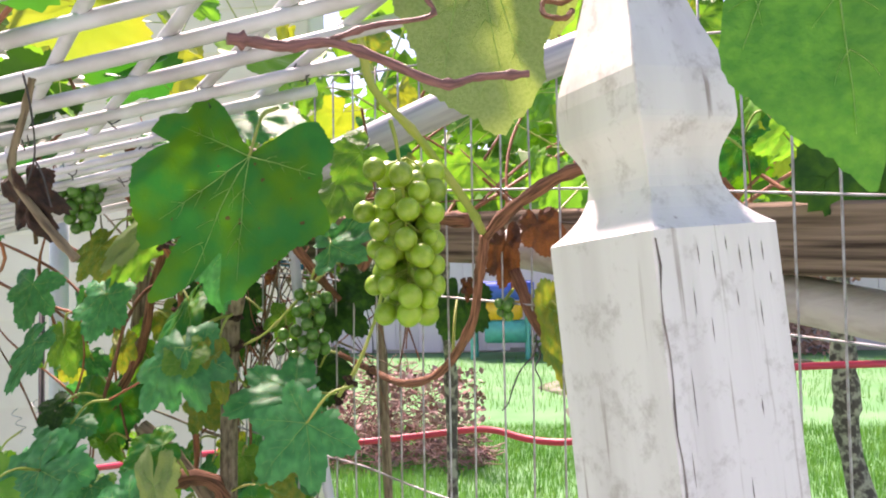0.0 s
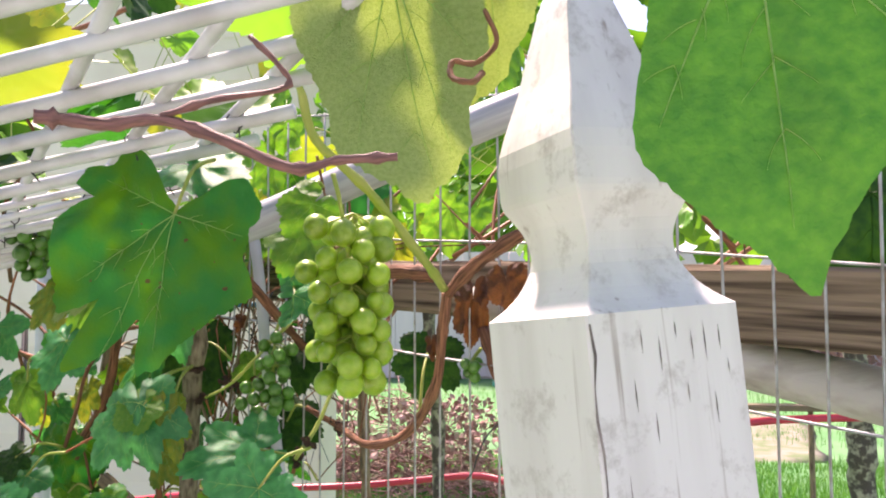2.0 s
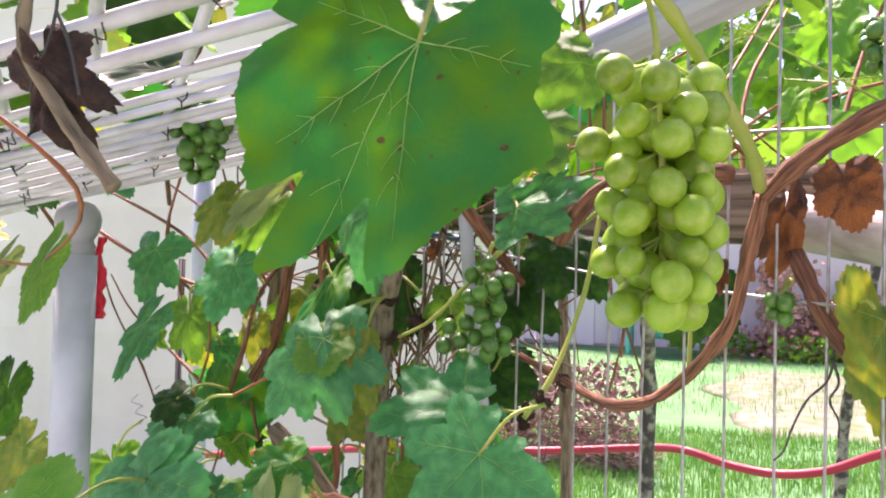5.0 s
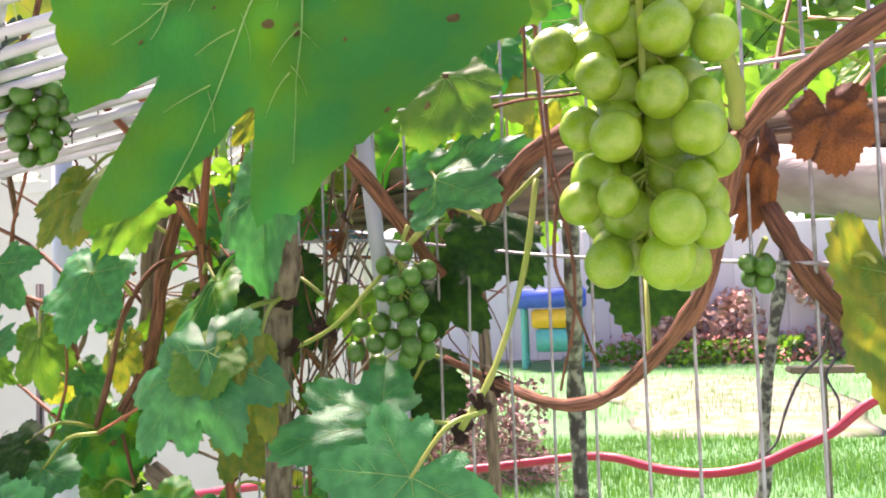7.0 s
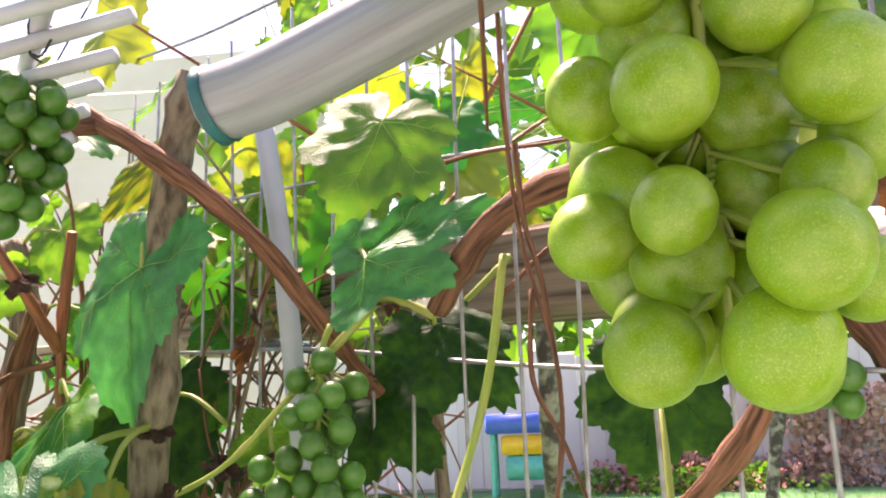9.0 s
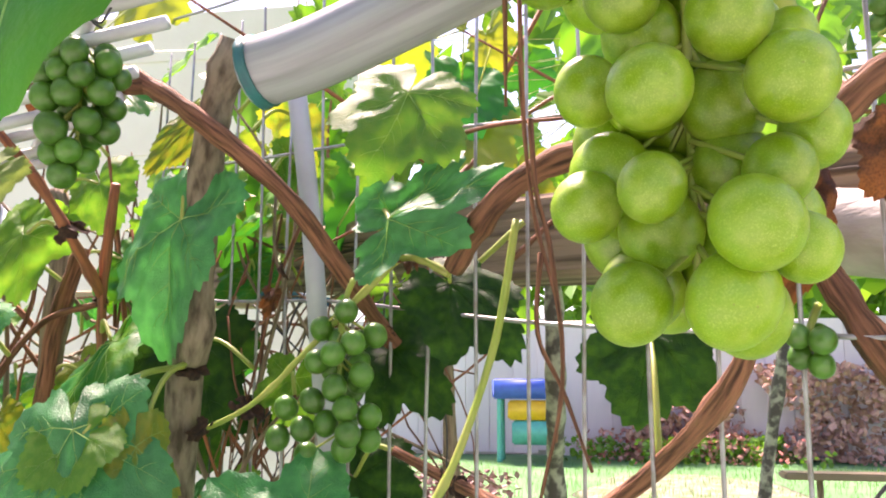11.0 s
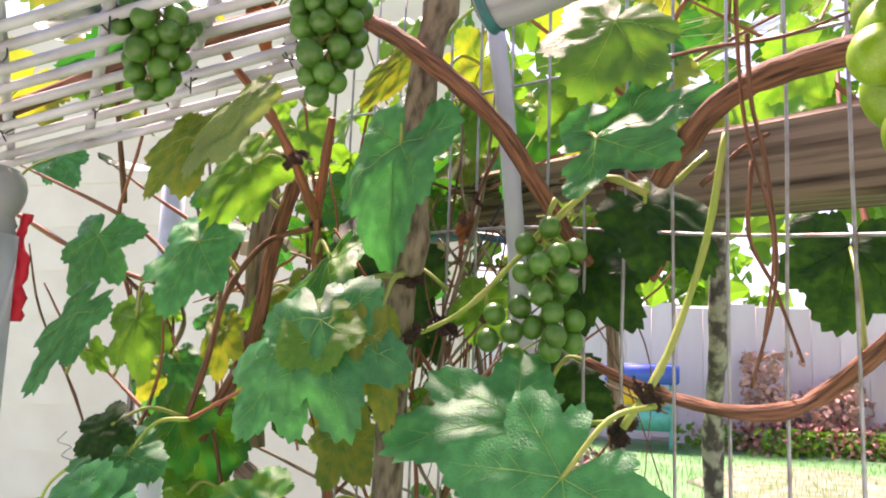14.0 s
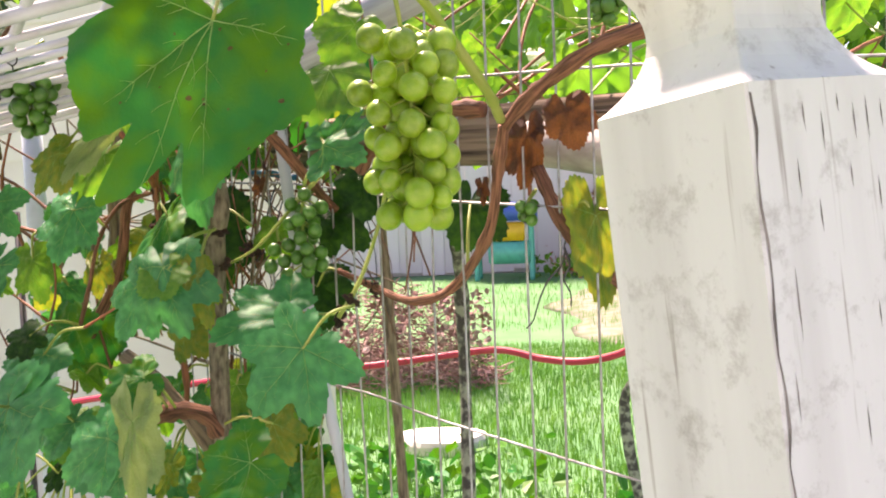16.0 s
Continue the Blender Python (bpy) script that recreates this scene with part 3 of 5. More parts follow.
# pale garden fence and hedge far behind
bm = bmesh.new()
box(bm, (-8, 17.02, 0), (14, 17.15, 2.6))
garden = tagged(part("wall_garden", bm, M["lilac"]), "long pale pinkish-white board fence behind the lawn", "wall", kind="structure")
bm = bmesh.new()
box(bm, (-0.234, -0.03, 0.0), (0.234, 0.0, 2.55), 0.006)
me = bpy.data.meshes.new("fence_plank")
bm.to_mesh(me)
bm.free()
me.materials.append(M["lilac"])
rnd = random.Random(31)
for i in range(46):
    ob = new("fence_plank", me)
    ob.parent = garden
    ob.location = (-7.8 + 0.475 * i, 17.015, rnd.uniform(0, 0.1))


def leaf_cloud(name, count, lo, hi, size, seed, material, label, category, thin=0.0):
    """Many small folded leaves scattered in uneven clumps."""
    rnd = np.random.default_rng(seed)
    lo, hi = np.array(lo), np.array(hi)
    pts = []
    while len(pts) < count:
        p = lo + rnd.random(3) * (hi - lo)
        if noise.noise(Vector((p / max(size * 9, 0.05)).tolist())) > thin - 0.12:
            pts.append(p)
    verts, faces = [], []
    for p in pts:
        q = Quaternion((rnd.normal(), rnd.normal(), rnd.normal(), rnd.normal())).normalized()
        s = size * rnd.uniform(0.6, 1.3)
        k = len(verts)
        for co in ((0, -.5, 0), (.42, -.1, .12), (.25, .35, .1), (0, .6, 0), (-.25, .35, .1), (-.42, -.1, .12)):
            v = q @ (Vector(co) * s)
            verts.append((p[0] + v.x, p[1] + v.y, p[2] + v.z))
        faces += [(k, k + 1, k + 2, k + 3), (k, k + 3, k + 4, k + 5)]
    me = bpy.data.meshes.new(name)
    me.from_pydata(verts, [], faces)
    me.materials.append(material)
    return tagged(new(name, me), label, category, kind="stuff")


leaf_cloud("hedge", 5000, (-9, 17.4, 0.2), (16, 20, 6.5), 0.45, 11, M["leaf_light"], "tall sunlit green hedge and trees behind the garden", "hedge")
leaf_cloud("vine_foliage", 2200, (-0.95, 1.9, 1.50), (2.6, 3.0, 2.9), 0.10, 12, M["leaf_light"], "sunlit yellow-green vine leaves behind the fence rail", "foliage")

# brush pile
bc = Vector((-1.330, 6.400, 0.000))
bm = bmesh.new()
rnd = random.Random(3)
for i in range(900):
    a, q = rnd.uniform(0, 6.28), math.sqrt(rnd.random())
    h = 0.85 * (1 - q ** 2) * rnd.random()
    p = bc + Vector((0.86 * q * math.cos(a), 0.45 * q * math.sin(a), h))
    d = Vector((rnd.gauss(0, 1), rnd.gauss(0, 1), rnd.gauss(0, 0.5))).normalized() * rnd.uniform(0.06, 0.22)
    tube(bm, [p - d, p + Vector((0, 0, 0.02)), p + d], 0.005, 0.003, 4, steps=1)
tagged(part("brush_pile", bm, M["brush"]), "heap of dead reddish-brown twigs on the lawn", "brush pile", kind="stuff")
leaf_cloud("dead_leaves", 1400, bc + Vector((-0.8, -0.45, 0.05)), bc + Vector((0.8, 0.35, 0.72)), 0.05, 15, M["brush"], "dead reddish leaves caught in the brush pile", "dead leaves", 0.05)

# toys at the end of the lawn
tb = Vector((-1.000, 15.492, 0.000))
toy = empty("play_table", tb, "blue, yellow and teal plastic play table on the lawn", "toy")
for name, lo, hi, mt in (("tabletop", (-0.62, -0.4, 1.10), (0.62, 0.4, 1.45), "blue"), ("bin", (-0.35, -0.38, 0.74), (0.40, 0.35, 1.07), "yellow"), ("bin", (-0.28, -0.38, 0.32), (0.48, 0.35, 0.72), "teal")):
    bm = bmesh.new()
    box(bm, lo, hi, 0.03)
    part(name, bm, M[mt], toy)
for sx in (-0.5, 0.5):
    for sy in (-0.3, 0.3):
        bm = bmesh.new()
        tube(bm, [(sx, sy, 0), (sx, sy, 0.55), (sx, sy, 1.12)], 0.05, 0.045, 8)
        part("leg", bm, M["teal"], toy)
leaf_cloud("weeds", 500, (-1.2, 2.6, 0.02), (1.2, 4.2, 0.22), 0.07, 19, M["leaf"], "leafy weeds at the foot of the fence", "weeds", 0.08)
leaf_cloud("flower_leaves", 1200, tb + Vector((0.5, -0.4, 0.02)), tb + Vector((5.0, 1.8, 0.45)), 0.10, 21, M["leaf_light"], "pale green leaves of the flower bed", "foliage", 0.05)
leaf_cloud("flower_bed", 900, tb + Vector((0.7, -0.3, 0.02)), tb + Vector((4.6, 1.6, 0.55)), 0.09, 16, M["petal"], "bed of red flowers at the lawn's edge", "flowers")
leaf_cloud("cut_branches", 2600, tb + Vector((1.7, 0.4, 0.0)), tb + Vector((6.6, 1.4, 1.75)), 0.13, 27, M["salmon"], "heap of faded pinkish-brown cut branches", "brush pile", -0.05)
bm = bmesh.new()
tc0 = tb + Vector((1.3, 2.6, 0))
wrap(bm, [[tc0 + Vector((s * math.cos(a) * (1 + 0.12 * math.sin(5 * a)), s * math.sin(a) * 0.8, z)) for a in (k * 2 * math.pi / 20 for k in range(20))]
          for s, z in ((1.15, 0), (0.95, 0.5), (0.55, 1.0), (0.22, 1.5), (0.05, 1.75))])
tagged(part("covered_heap", bm, M["sheet"]), "white sheet draped over a pointed garden heap", "sheet")


b0, b1 = Vector((0.274, 2.300, 1.143)), Vector((0.668, 2.300, 1.146))
bench = empty("low_bench", (b0.x, 2.3, 0), "narrow weathered plank bench standing on the lawn", "bench")
bm = bmesh.new()
box(bm, (0, -0.03, b0.z - 0.014), (b1.x - b0.x, 0.03, b0.z), 0.003)
part("seat", bm, M["bark"], bench, smooth=False)
for k in (0.2, 0.9):
    bm = bmesh.new()
    tube(bm, [((b1.x - b0.x) * k, 0.03, -0.02), ((b1.x - b0.x) * k, 0.03, 0.3), ((b1.x - b0.x) * k, 0.02, b0.z - 0.01)], 0.007, sides=10, wob=0.1)
    part("leg", bm, M["bark"], bench)


# ---- fence ----
FO, FDIR = Vector((-0.048, 0.806, 0)), Vector((-0.839, 0.5443, 0))
fence = empty("wire_fence", (0, 0, 0), "galvanised welded wire fence carrying the grapevine", "fence")
for i in range(-14, 16):
    bm = bmesh.new()
    p = FO + FDIR * (0.0345 * i)
    rnd = random.Random(i + 40)
    tube(bm, [p + Vector((rnd.gauss(0, 0.0012), rnd.gauss(0, 0.0012), z)) for z in (0.02, 0.5, 0.95, 1.25, 1.42, 1.60)], 0.0011, sides=5, steps=4)
    part("upright_wire", bm, M["wire"], fence)
for z in (0.1, 0.55, 0.93, 1.13, 1.337, 1.445, 1.58):
    bm = bmesh.new()
    rnd = random.Random(int(z * 100))
    tube(bm, [FO + FDIR * s + Vector((0, 0.0018, z + 0.10 * s + rnd.gauss(0, 0.002))) for s in (-0.50, -0.3, -0.1, 0.1, 0.2, 0.3, 0.42, 0.53)], 0.0012, sides=5, steps=4)
    part("cross_wire", bm, M["wire"], fence)


def beam_along(name, p0, p1, h, d, material, label, category, seed):
    """A worn timber from p0 to p1 (middle of its ends)."""
    a, b = Vector(p0), Vector(p1)
    x = (b - a)
    L = x.length
    x.normalize()
    y = Vector((0, 0, 1)).cross(x).normalized()
    z = x.cross(y)
    n = 24
    rings = []
    for i in range(n + 1):
        c = Vector((L * i / n, 0, 0))
        ring = []
        for cy, cz in ((-1, -.86), (-.86, -1), (.86, -1), (1, -.86), (1, .2), (1, .86), (.86, 1), (-.86, 1), (-1, .86), (-1, .25)):
            w = 1 + 0.09 * noise.noise(Vector((i * 0.35, cy * 2 + seed, cz * 2)))
            ring.append(c + Vector((0, cy * d / 2 * w, cz * h / 2 * w)))
        rings.append(ring)
    bm = bmesh.new()
    wrap(bm, rings)
    ob = part(name, bm, material, smooth=False)
    m = Matrix((x, y, z)).transposed().to_4x4()
    m.translation = a
    ob.matrix_world = m
    return tagged(ob, label, category)


rail = beam_along("fence_rail", (-0.574, 1.350, 1.443), (0.301, 0.632, 1.379), 0.058, 0.045, M["wood"], "weathered grey-brown timber rail with splits", "rail", 1)
rnd = random.Random(64)
for i in range(22):
    x0, z0 = rnd.uniform(0.02, 0.85), rnd.uniform(-0.024, 0.024)
    w, h = rnd.uniform(0.03, 0.13), rnd.uniform(0.0006, 0.0016)
    bm = bmesh.new()
    wrap(bm, [[Vector((x0 + w * t, y, z0 + 0.002 * math.sin(5 * t + i) + s * h * math.sin(math.pi * min(0.97, t + 0.03)))) for y, s in ((-0.0245, -1), (-0.0245, 1), (-0.018, 1), (-0.018, -1))] for t in (0, 0.25, 0.5, 0.75, 1.0)])
    part("split", bm, M["crack_dark"], rail, "dark split in the timber")
beam_along("fence_board", (-0.759, 1.386, 1.418), (-0.449, 1.264, 1.403), 0.02, 0.02, M["board"], "pale thin wooden batten behind the vine", "batten", 2)

bm = bmesh.new()
tube(bm, [(-0.426, 1.153, 1.393), (-0.381, 1.129, 1.390), (-0.340, 1.105, 1.382)], 0.0045, 0.004, 10, wob=0.15)
tagged(part("rolled_tarp", bm, M["blue_cloth"]), "thin roll of blue-green tarpaulin under the rail", "tarpaulin")

# round weathered pole beside the post
pole = bmesh.new()
tube(pole, [(-0.044, 0.866, 1.392), (0.040, 0.814, 1.373), (0.128, 0.761, 1.353), (0.174, 0.739, 1.343), (0.271, 0.686, 1.319), (0.356, 0.622, 1.298)], 0.020, 0.021, 14, wob=0.03)
tagged(part("round_pole", pole, M["pole"]), "grey weathered round pole lying along the fence", "pole")

# ---- overhead pipe and the shelf rack roof ----
pipe = empty("overhead_pipe", (-0.287, 0.800, 1.459), "grey plastic pipe holding up the arbour, end bound with teal tape", "pipe")
po = Vector(pipe.location)
line = [Vector((-0.287, 0.800, 1.459)), Vector((-0.232, 0.790, 1.472)), Vector((-0.045, 0.760, 1.540)), Vector((0.083, 0.740, 1.580))]
bm = bmesh.new()
tube(bm, [p - po for p in line], 0.0165, 0.0165, 18)
part("pipe_body", bm, M["pvc"], pipe)
dd = (line[1] - line[0]).normalized()
# dark disc on the capped end, paints the shade inside the pipe
bm = bmesh.new()
tube(bm, [-dd * 0.0015, -dd * 0.001, -dd * 0.0005], 0.0142, 0.0142, 18, steps=1)
part("pipe_bore", bm, M["dark"], pipe, "dark disc painting the shaded hollow on the closed pipe end")
bm = bmesh.new()
d0 = (line[1] - line[0]).normalized()
tube(bm, [d0 * 0.001, d0 * 0.004, d0 * 0.006], 0.0178, 0.0174, 18, wob=0.06, steps=2)
part("tape", bm, M["tape"], pipe, "teal tape wound round the pipe")
stand = bmesh.new()
tube(stand, [(-0.309, 0.922, 1.498), (-0.300, 0.930, 1.420), (-0.290, 0.936, 1.306), (-0.278, 0.943, 1.208), (-0.233, 0.956, 0.868), (-0.15, 0.92, 0.0)], 0.0062, 0.0062, 12)
tagged(part("support_pipe", stand, M["pvc_white"]), "thin pale grey upright pipe behind the grapes", "pipe")

# white slatted shelf overhead
ro = Vector((-0.301, 0.552, 1.488))
rack = empty("slatted_shelf", ro, "white plastic slatted shelf laid overhead as the arbour's roof", "shelf")
rdir = Vector((-0.985, 0.004, -0.170)).normalized()
sdir = Vector((0.666, -0.745, 0.113)).normalized()
rn = sdir.cross(rdir).normalized()
rn = rn if rn.z > 0 else -rn
rw = rn.cross(rdir).normalized()
steps = [0.42 - 0.075 * i for i in range(7)] + [-0.100, -0.157] + [-0.197 - 0.0308 * i for i in range(11)]
for i, along in enumerate(steps):
    w = 0.0050 if i < 8 else 0.0034
    bm = bmesh.new()
    p = sdir * along + rn * 0.0008 * math.sin(2.7 * i)
    sag = [p + rdir * r + rn * 0.0012 * math.sin(9 * r + i) for r in (-0.19, 0.05, 0.3, 0.6, 1.0)]
    tube(bm, sag, w, w, 10, steps=4)
    part("rod", bm, M["rod"], rack)
for k in range(-2, 13):
    r = 0.0745 * k
    bm = bmesh.new()
    tube(bm, [rdir * r + rn * 0.0062 + sdir * q for q in (-0.52, -0.36, -0.15, 0.1, 0.43)], 0.0034, 0.0044, 10, steps=4)
    part("cross_rod", bm, M["rod"], rack)
    for q in (6, 9, 12, 16):
        bm = bmesh.new()
        c = rdir * r + sdir * steps[q]
        turn = 0.7 * ((k * 5 + q * 3) % 7)
        tube(bm, [c + Vector((0.0065 * math.cos(a + turn), 0.0045 * math.sin(2.3 * a), 0.0075 * math.sin(a + turn))) for a in (0.3, 1.4, 2.5, 3.6, 4.7, 5.8, 6.9)] + [c + Vector((0.004, -0.004, -0.012 - 0.002 * (q % 3)))], 0.0006, sides=5, steps=3)
        part("wire_tie", bm, M["dark"], rack, "dark twisted wire tie")

# ---- the white post ----


PROFILE = ((-2.0, 0.0445), (0.0, 0.0445), (0.0025, 0.0414), (0.006, 0.0377), (0.011, 0.0333), (0.017, 0.0298), (0.024, 0.0270), (0.031, 0.0259), (0.038, 0.0264), (0.045, 0.0284), (0.052, 0.0318), (0.058, 0.0350),
           (0.062, 0.0357), (0.078, 0.0355), (0.087, 0.0345), (0.095, 0.0324), (0.106, 0.0290), (0.118, 0.0250), (0.131, 0.0217), (0.146, 0.0180), (0.160, 0.0143), (0.176, 0.0085), (0.190, 0.0015), (0.5, 0.001))


def post_profile(z):
    """Half width of the carved top, z from the shoulder."""
    for (z0, w0), (z1, w1) in zip(PROFILE, PROFILE[1:]):
        if z <= z1:
            t = (z - z0) / (z1 - z0)
            return w0 + (w1 - w0) * t
    return 0.001


post = empty("fence_post", (0, 0, 0), "white painted square post with a carved gothic top, cracked paint", "post")
bm = bmesh.new()
rings = []
for z in [-1.40, -1.0, -0.7, -0.4, -0.2, -0.1, -0.03, -0.006, 0.0] + [0.0015, 0.003] + [0.003 * k for k in range(2, 65)]:
    w = post_profile(z)
    c = w * 0.975
    rings.append([Vector((x, y, z)) for x, y in ((-w, -c), (-c, -w), (c, -w), (w, -c), (w, c), (c, w), (-c, w), (-w, c))])
wrap(bm, rings)
body = part("post_body", bm, M["paint"], post, smooth=False)
CRACKS = ((-0.016, -0.008, 0.012), (-0.006, -0.012, 0.018), (0.004, -0.006, 0.008), (0.013, -0.010, 0.016), (0.021, -0.007, 0.020), (0.030, -0.009, 0.013), (-0.022, -0.030, 0.016),
          (-0.012, -0.046, 0.014), (0.008, -0.034, 0.010), (0.024, -0.040, 0.016), (0.034, -0.026, 0.008), (-0.030, -0.070, 0.030), (0.016, -0.090, 0.012), (-0.036, -0.110, 0.020), (0.002, -0.130, 0.018))
for k, (u, z, h) in enumerate(CRACKS):
    bm = bmesh.new()
    y = -0.0447
    vs = [bm.verts.new(p) for p in ((u, y, z), (u + 0.0005, y, z - h * 0.4), (u + 0.0003, y, z - h), (u - 0.0003, y, z - h * 0.5))]
    bm.faces.new(vs)
    part("paint_crack", bm, M["crack"], post, smooth=False)
bm = bmesh.new()
left = [bm.verts.new((-0.0432 + 0.0012 * math.sin(k * 1.7) - 0.0006, -0.0448, -0.004 - 0.014 * k)) for k in range(14)]
right = [bm.verts.new((-0.0432 + 0.0012 * math.sin(k * 1.7) + 0.0006 * (1 + math.sin(k * 2.3)), -0.0448, -0.004 - 0.014 * k)) for k in range(14)]
for k in range(13):
    bm.faces.new((left[k], right[k], right[k + 1], left[k + 1]))
part("paint_crack", bm, M["crack"], post, smooth=False)
post.matrix_world = Matrix.Translation((0.067, 0.520, 1.381)) @ pose(0, 0, 0, 0, -5.0, 0) @ pose(0, 0, 0, 0, 0, 35) @ Matrix.Scale(1.085, 4)

# ---- hose and far stems ----
bm = bmesh.new()
tube(bm, [(-1.253, 1.811, 0.920), (-0.946, 1.749, 0.971), (-0.649, 1.688, 1.017), (-0.421, 1.688, 1.033), (-0.332, 1.688, 1.042), (-0.247, 1.688, 1.052), (-0.171, 1.676, 1.063), (-0.119, 1.651, 1.066), (-0.059, 1.627, 1.055), (0.009, 1.602, 1.053), (0.073, 1.578, 1.068), (0.126, 1.566, 1.094), (0.170, 1.554, 1.117), (0.320, 1.566, 1.188), (0.834, 1.657, 1.199)], 0.0068, sides=12)
tagged(part("garden_hose", bm, M["hose"]), "red garden hose strung slack behind the fence", "hose")


def stem(name, pts, r0, r1, material, label, category, wob=0.3, knots=0.2, seed=0, sides=11, steps=6, group=""):
    bm = bmesh.new()
    cane_points.extend(tube(bm, pts, r0, r1, sides, wob, knots, seed, steps))
    return tagged(part(name, bm, M[material]), label, category, group)


stem("tree_stem", [(-0.17, 1.22, 0.0), (-0.155, 1.2, 0.7), (-0.163, 1.307, 1.169), (-0.159, 1.220, 1.303), (-0.159, 1.202, 1.424)], 0.010, 0.0085, "lichen_bark", "thin dark stem spotted with pale lichen", "stem", seed=1)
stem("stake", [(-0.257, 1.202, 1.349), (-0.249, 1.202, 1.165), (-0.242, 1.202, 0.956), (-0.19, 1.1, 0.0)], 0.006, 0.007, "bark", "thin bare wooden stake", "stake", seed=2)
stem("tree_stem", [(0.27, 1.6, 0.0), (0.110, 1.811, 0.822), (0.126, 1.811, 0.989), (0.137, 1.811, 1.144), (0.181, 1.811, 1.388)], 0.012, 0.009, "lichen_bark", "thin grey stem with a broken side branch", "stem", seed=3)
stem("tree_stem", [(0.75, 1.5, 0.0), (0.576, 1.688, 0.934), (0.554, 1.688, 1.128), (0.549, 1.688, 1.269), (0.544, 1.688, 1.434)], 0.026, 0.022, "lichen_bark", "dark mottled young trunk by the lawn", "trunk", seed=4)
stem("stake", [(-0.395, 0.93, 0.0), (-0.366, 0.905, 1.243), (-0.352, 0.885, 1.328), (-0.345, 0.880, 1.452), (-0.326, 0.868, 1.508)], 0.0102, 0.0093, "stake_bark", "knotty grey-brown wooden stake with peeling bark", "stake", wob=0.12, knots=0.35, seed=5, sides=16)

# ---- grey posts, cloth and chair by the house ----
gp = Vector((-0.690, 0.895, 1.295))
gpost = empty("pipe_post", (gp.x, gp.y, 0), "tall pale grey plastic pipe post with a rounded grey cap", "post")
bm = bmesh.new()
tube(bm, [(0, 0, 0), (0, 0, 0.8), (0, 0, 1.356)], 0.0195, sides=20, steps=3)
part("sleeve", bm, M["pvc_white"], gpost)
zt = 1.356
bm = bmesh.new()
wrap(bm, [[Vector((q * math.cos(a), q * math.sin(a), zt + h)) for a in (n * 2 * math.pi / 24 for n in range(24))]
          for q, h in ((0.014, -0.006), (0.0165, 0.0), (0.0175, 0.003), (0.0160, 0.005), (0.0178, 0.008), (0.0162, 0.011), (0.0150, 0.015), (0.0185, 0.020), (0.0215, 0.028), (0.0222, 0.036), (0.0205, 0.044), (0.0160, 0.050), (0.009, 0.053))])
part("coupling", bm, M["pvc"], gpost, "grey pipe coupling")
bm = bmesh.new()
rings = []
rnd = random.Random(31)
for k in range(19):
    z = 0.0046 * k
    w = 0.0075 * (0.55 + 0.45 * math.sin(math.pi * min(1.0, (k + 1.5) / 15))) * (1 + 0.22 * math.sin(k * 1.9))
    cx = 0.0025 * math.sin(k * 0.8) + rnd.gauss(0, 0.0007)
    rings.append([Vector((cx + w * math.cos(a) * (1 + 0.16 * math.sin(4 * a + k * 1.3)), 0.8 * w * math.sin(a) * (1 + 0.25 * math.sin(3 * a + k)), z)) for a in (n * 2 * math.pi / 14 for n in range(14))])
wrap(bm, rings)
cloth = part("red_cloth", bm, M["red"])
cloth.location = (-0.679, 0.914, 1.292)
tagged(cloth, "bright red cloth tied to the pipe post", "cloth")
bm = bmesh.new()
p3 = Vector((-0.904, 1.421, 1.449))
tube(bm, [(p3.x, p3.y, 0), (p3.x, p3.y, 1.0), (p3.x, p3.y, 1.55)], 0.0165, sides=18, steps=3)
tagged(part("pipe_post", bm, M["pvc_white"]), "pale grey plastic pipe post among the vines", "post")
bm = bmesh.new()
p4 = Vector((-0.875, 1.326, 1.360))
box(bm, (p4.x - 0.004, p4.y - 0.004, 0), (p4.x + 0.004, p4.y + 0.004, 1.36), 0.001)
tagged(part("metal_stake", bm, M["dark"]), "thin black metal stake by the house", "stake")

chair = empty("folding_chair", (-1.599, 1.688, 0.890), "yellow slatted garden chair with a dark frame", "chair")
co = Vector(chair.location)
for i in range(9):
    bm = bmesh.new()
    a = Vector((-0.20 + 0.030 * i, 0, 0.22 - 0.045 * i))
    tube(bm, [a + Vector((-0.30, 0, -0.32)) * 0.55, a, a + Vector((0.02, 0, 0.02))], 0.0035, sides=6, steps=2)
    part("slat", bm, M["yellow"], chair)
bm = bmesh.new()
tube(bm, [Vector((-1.720, 1.688, 1.141)) - co, Vector((-1.596, 1.688, 1.014)) - co, Vector((-1.477, 1.688, 0.893)) - co], 0.008, sides=8, steps=3)
part("frame_bar", bm, M["yellow"], chair)
bm = bmesh.new()
tube(bm, [(0.02, 0.05, -co.z), (0.0, 0.03, -0.5), (-0.02, 0.0, -0.1)], 0.010, sides=8, steps=3)
part("leg", bm, M["dark"], chair)
bm = bmesh.new()
tube(bm, [(-1.664, 1.627, 1.380), (-1.618, 1.627, 1.219), (-1.558, 1.627, 1.010)], 0.012, sides=10, steps=3)
tagged(part("dark_pole", bm, M["dark"]), "dark metal pole leaning beside the yellow chair", "pole")

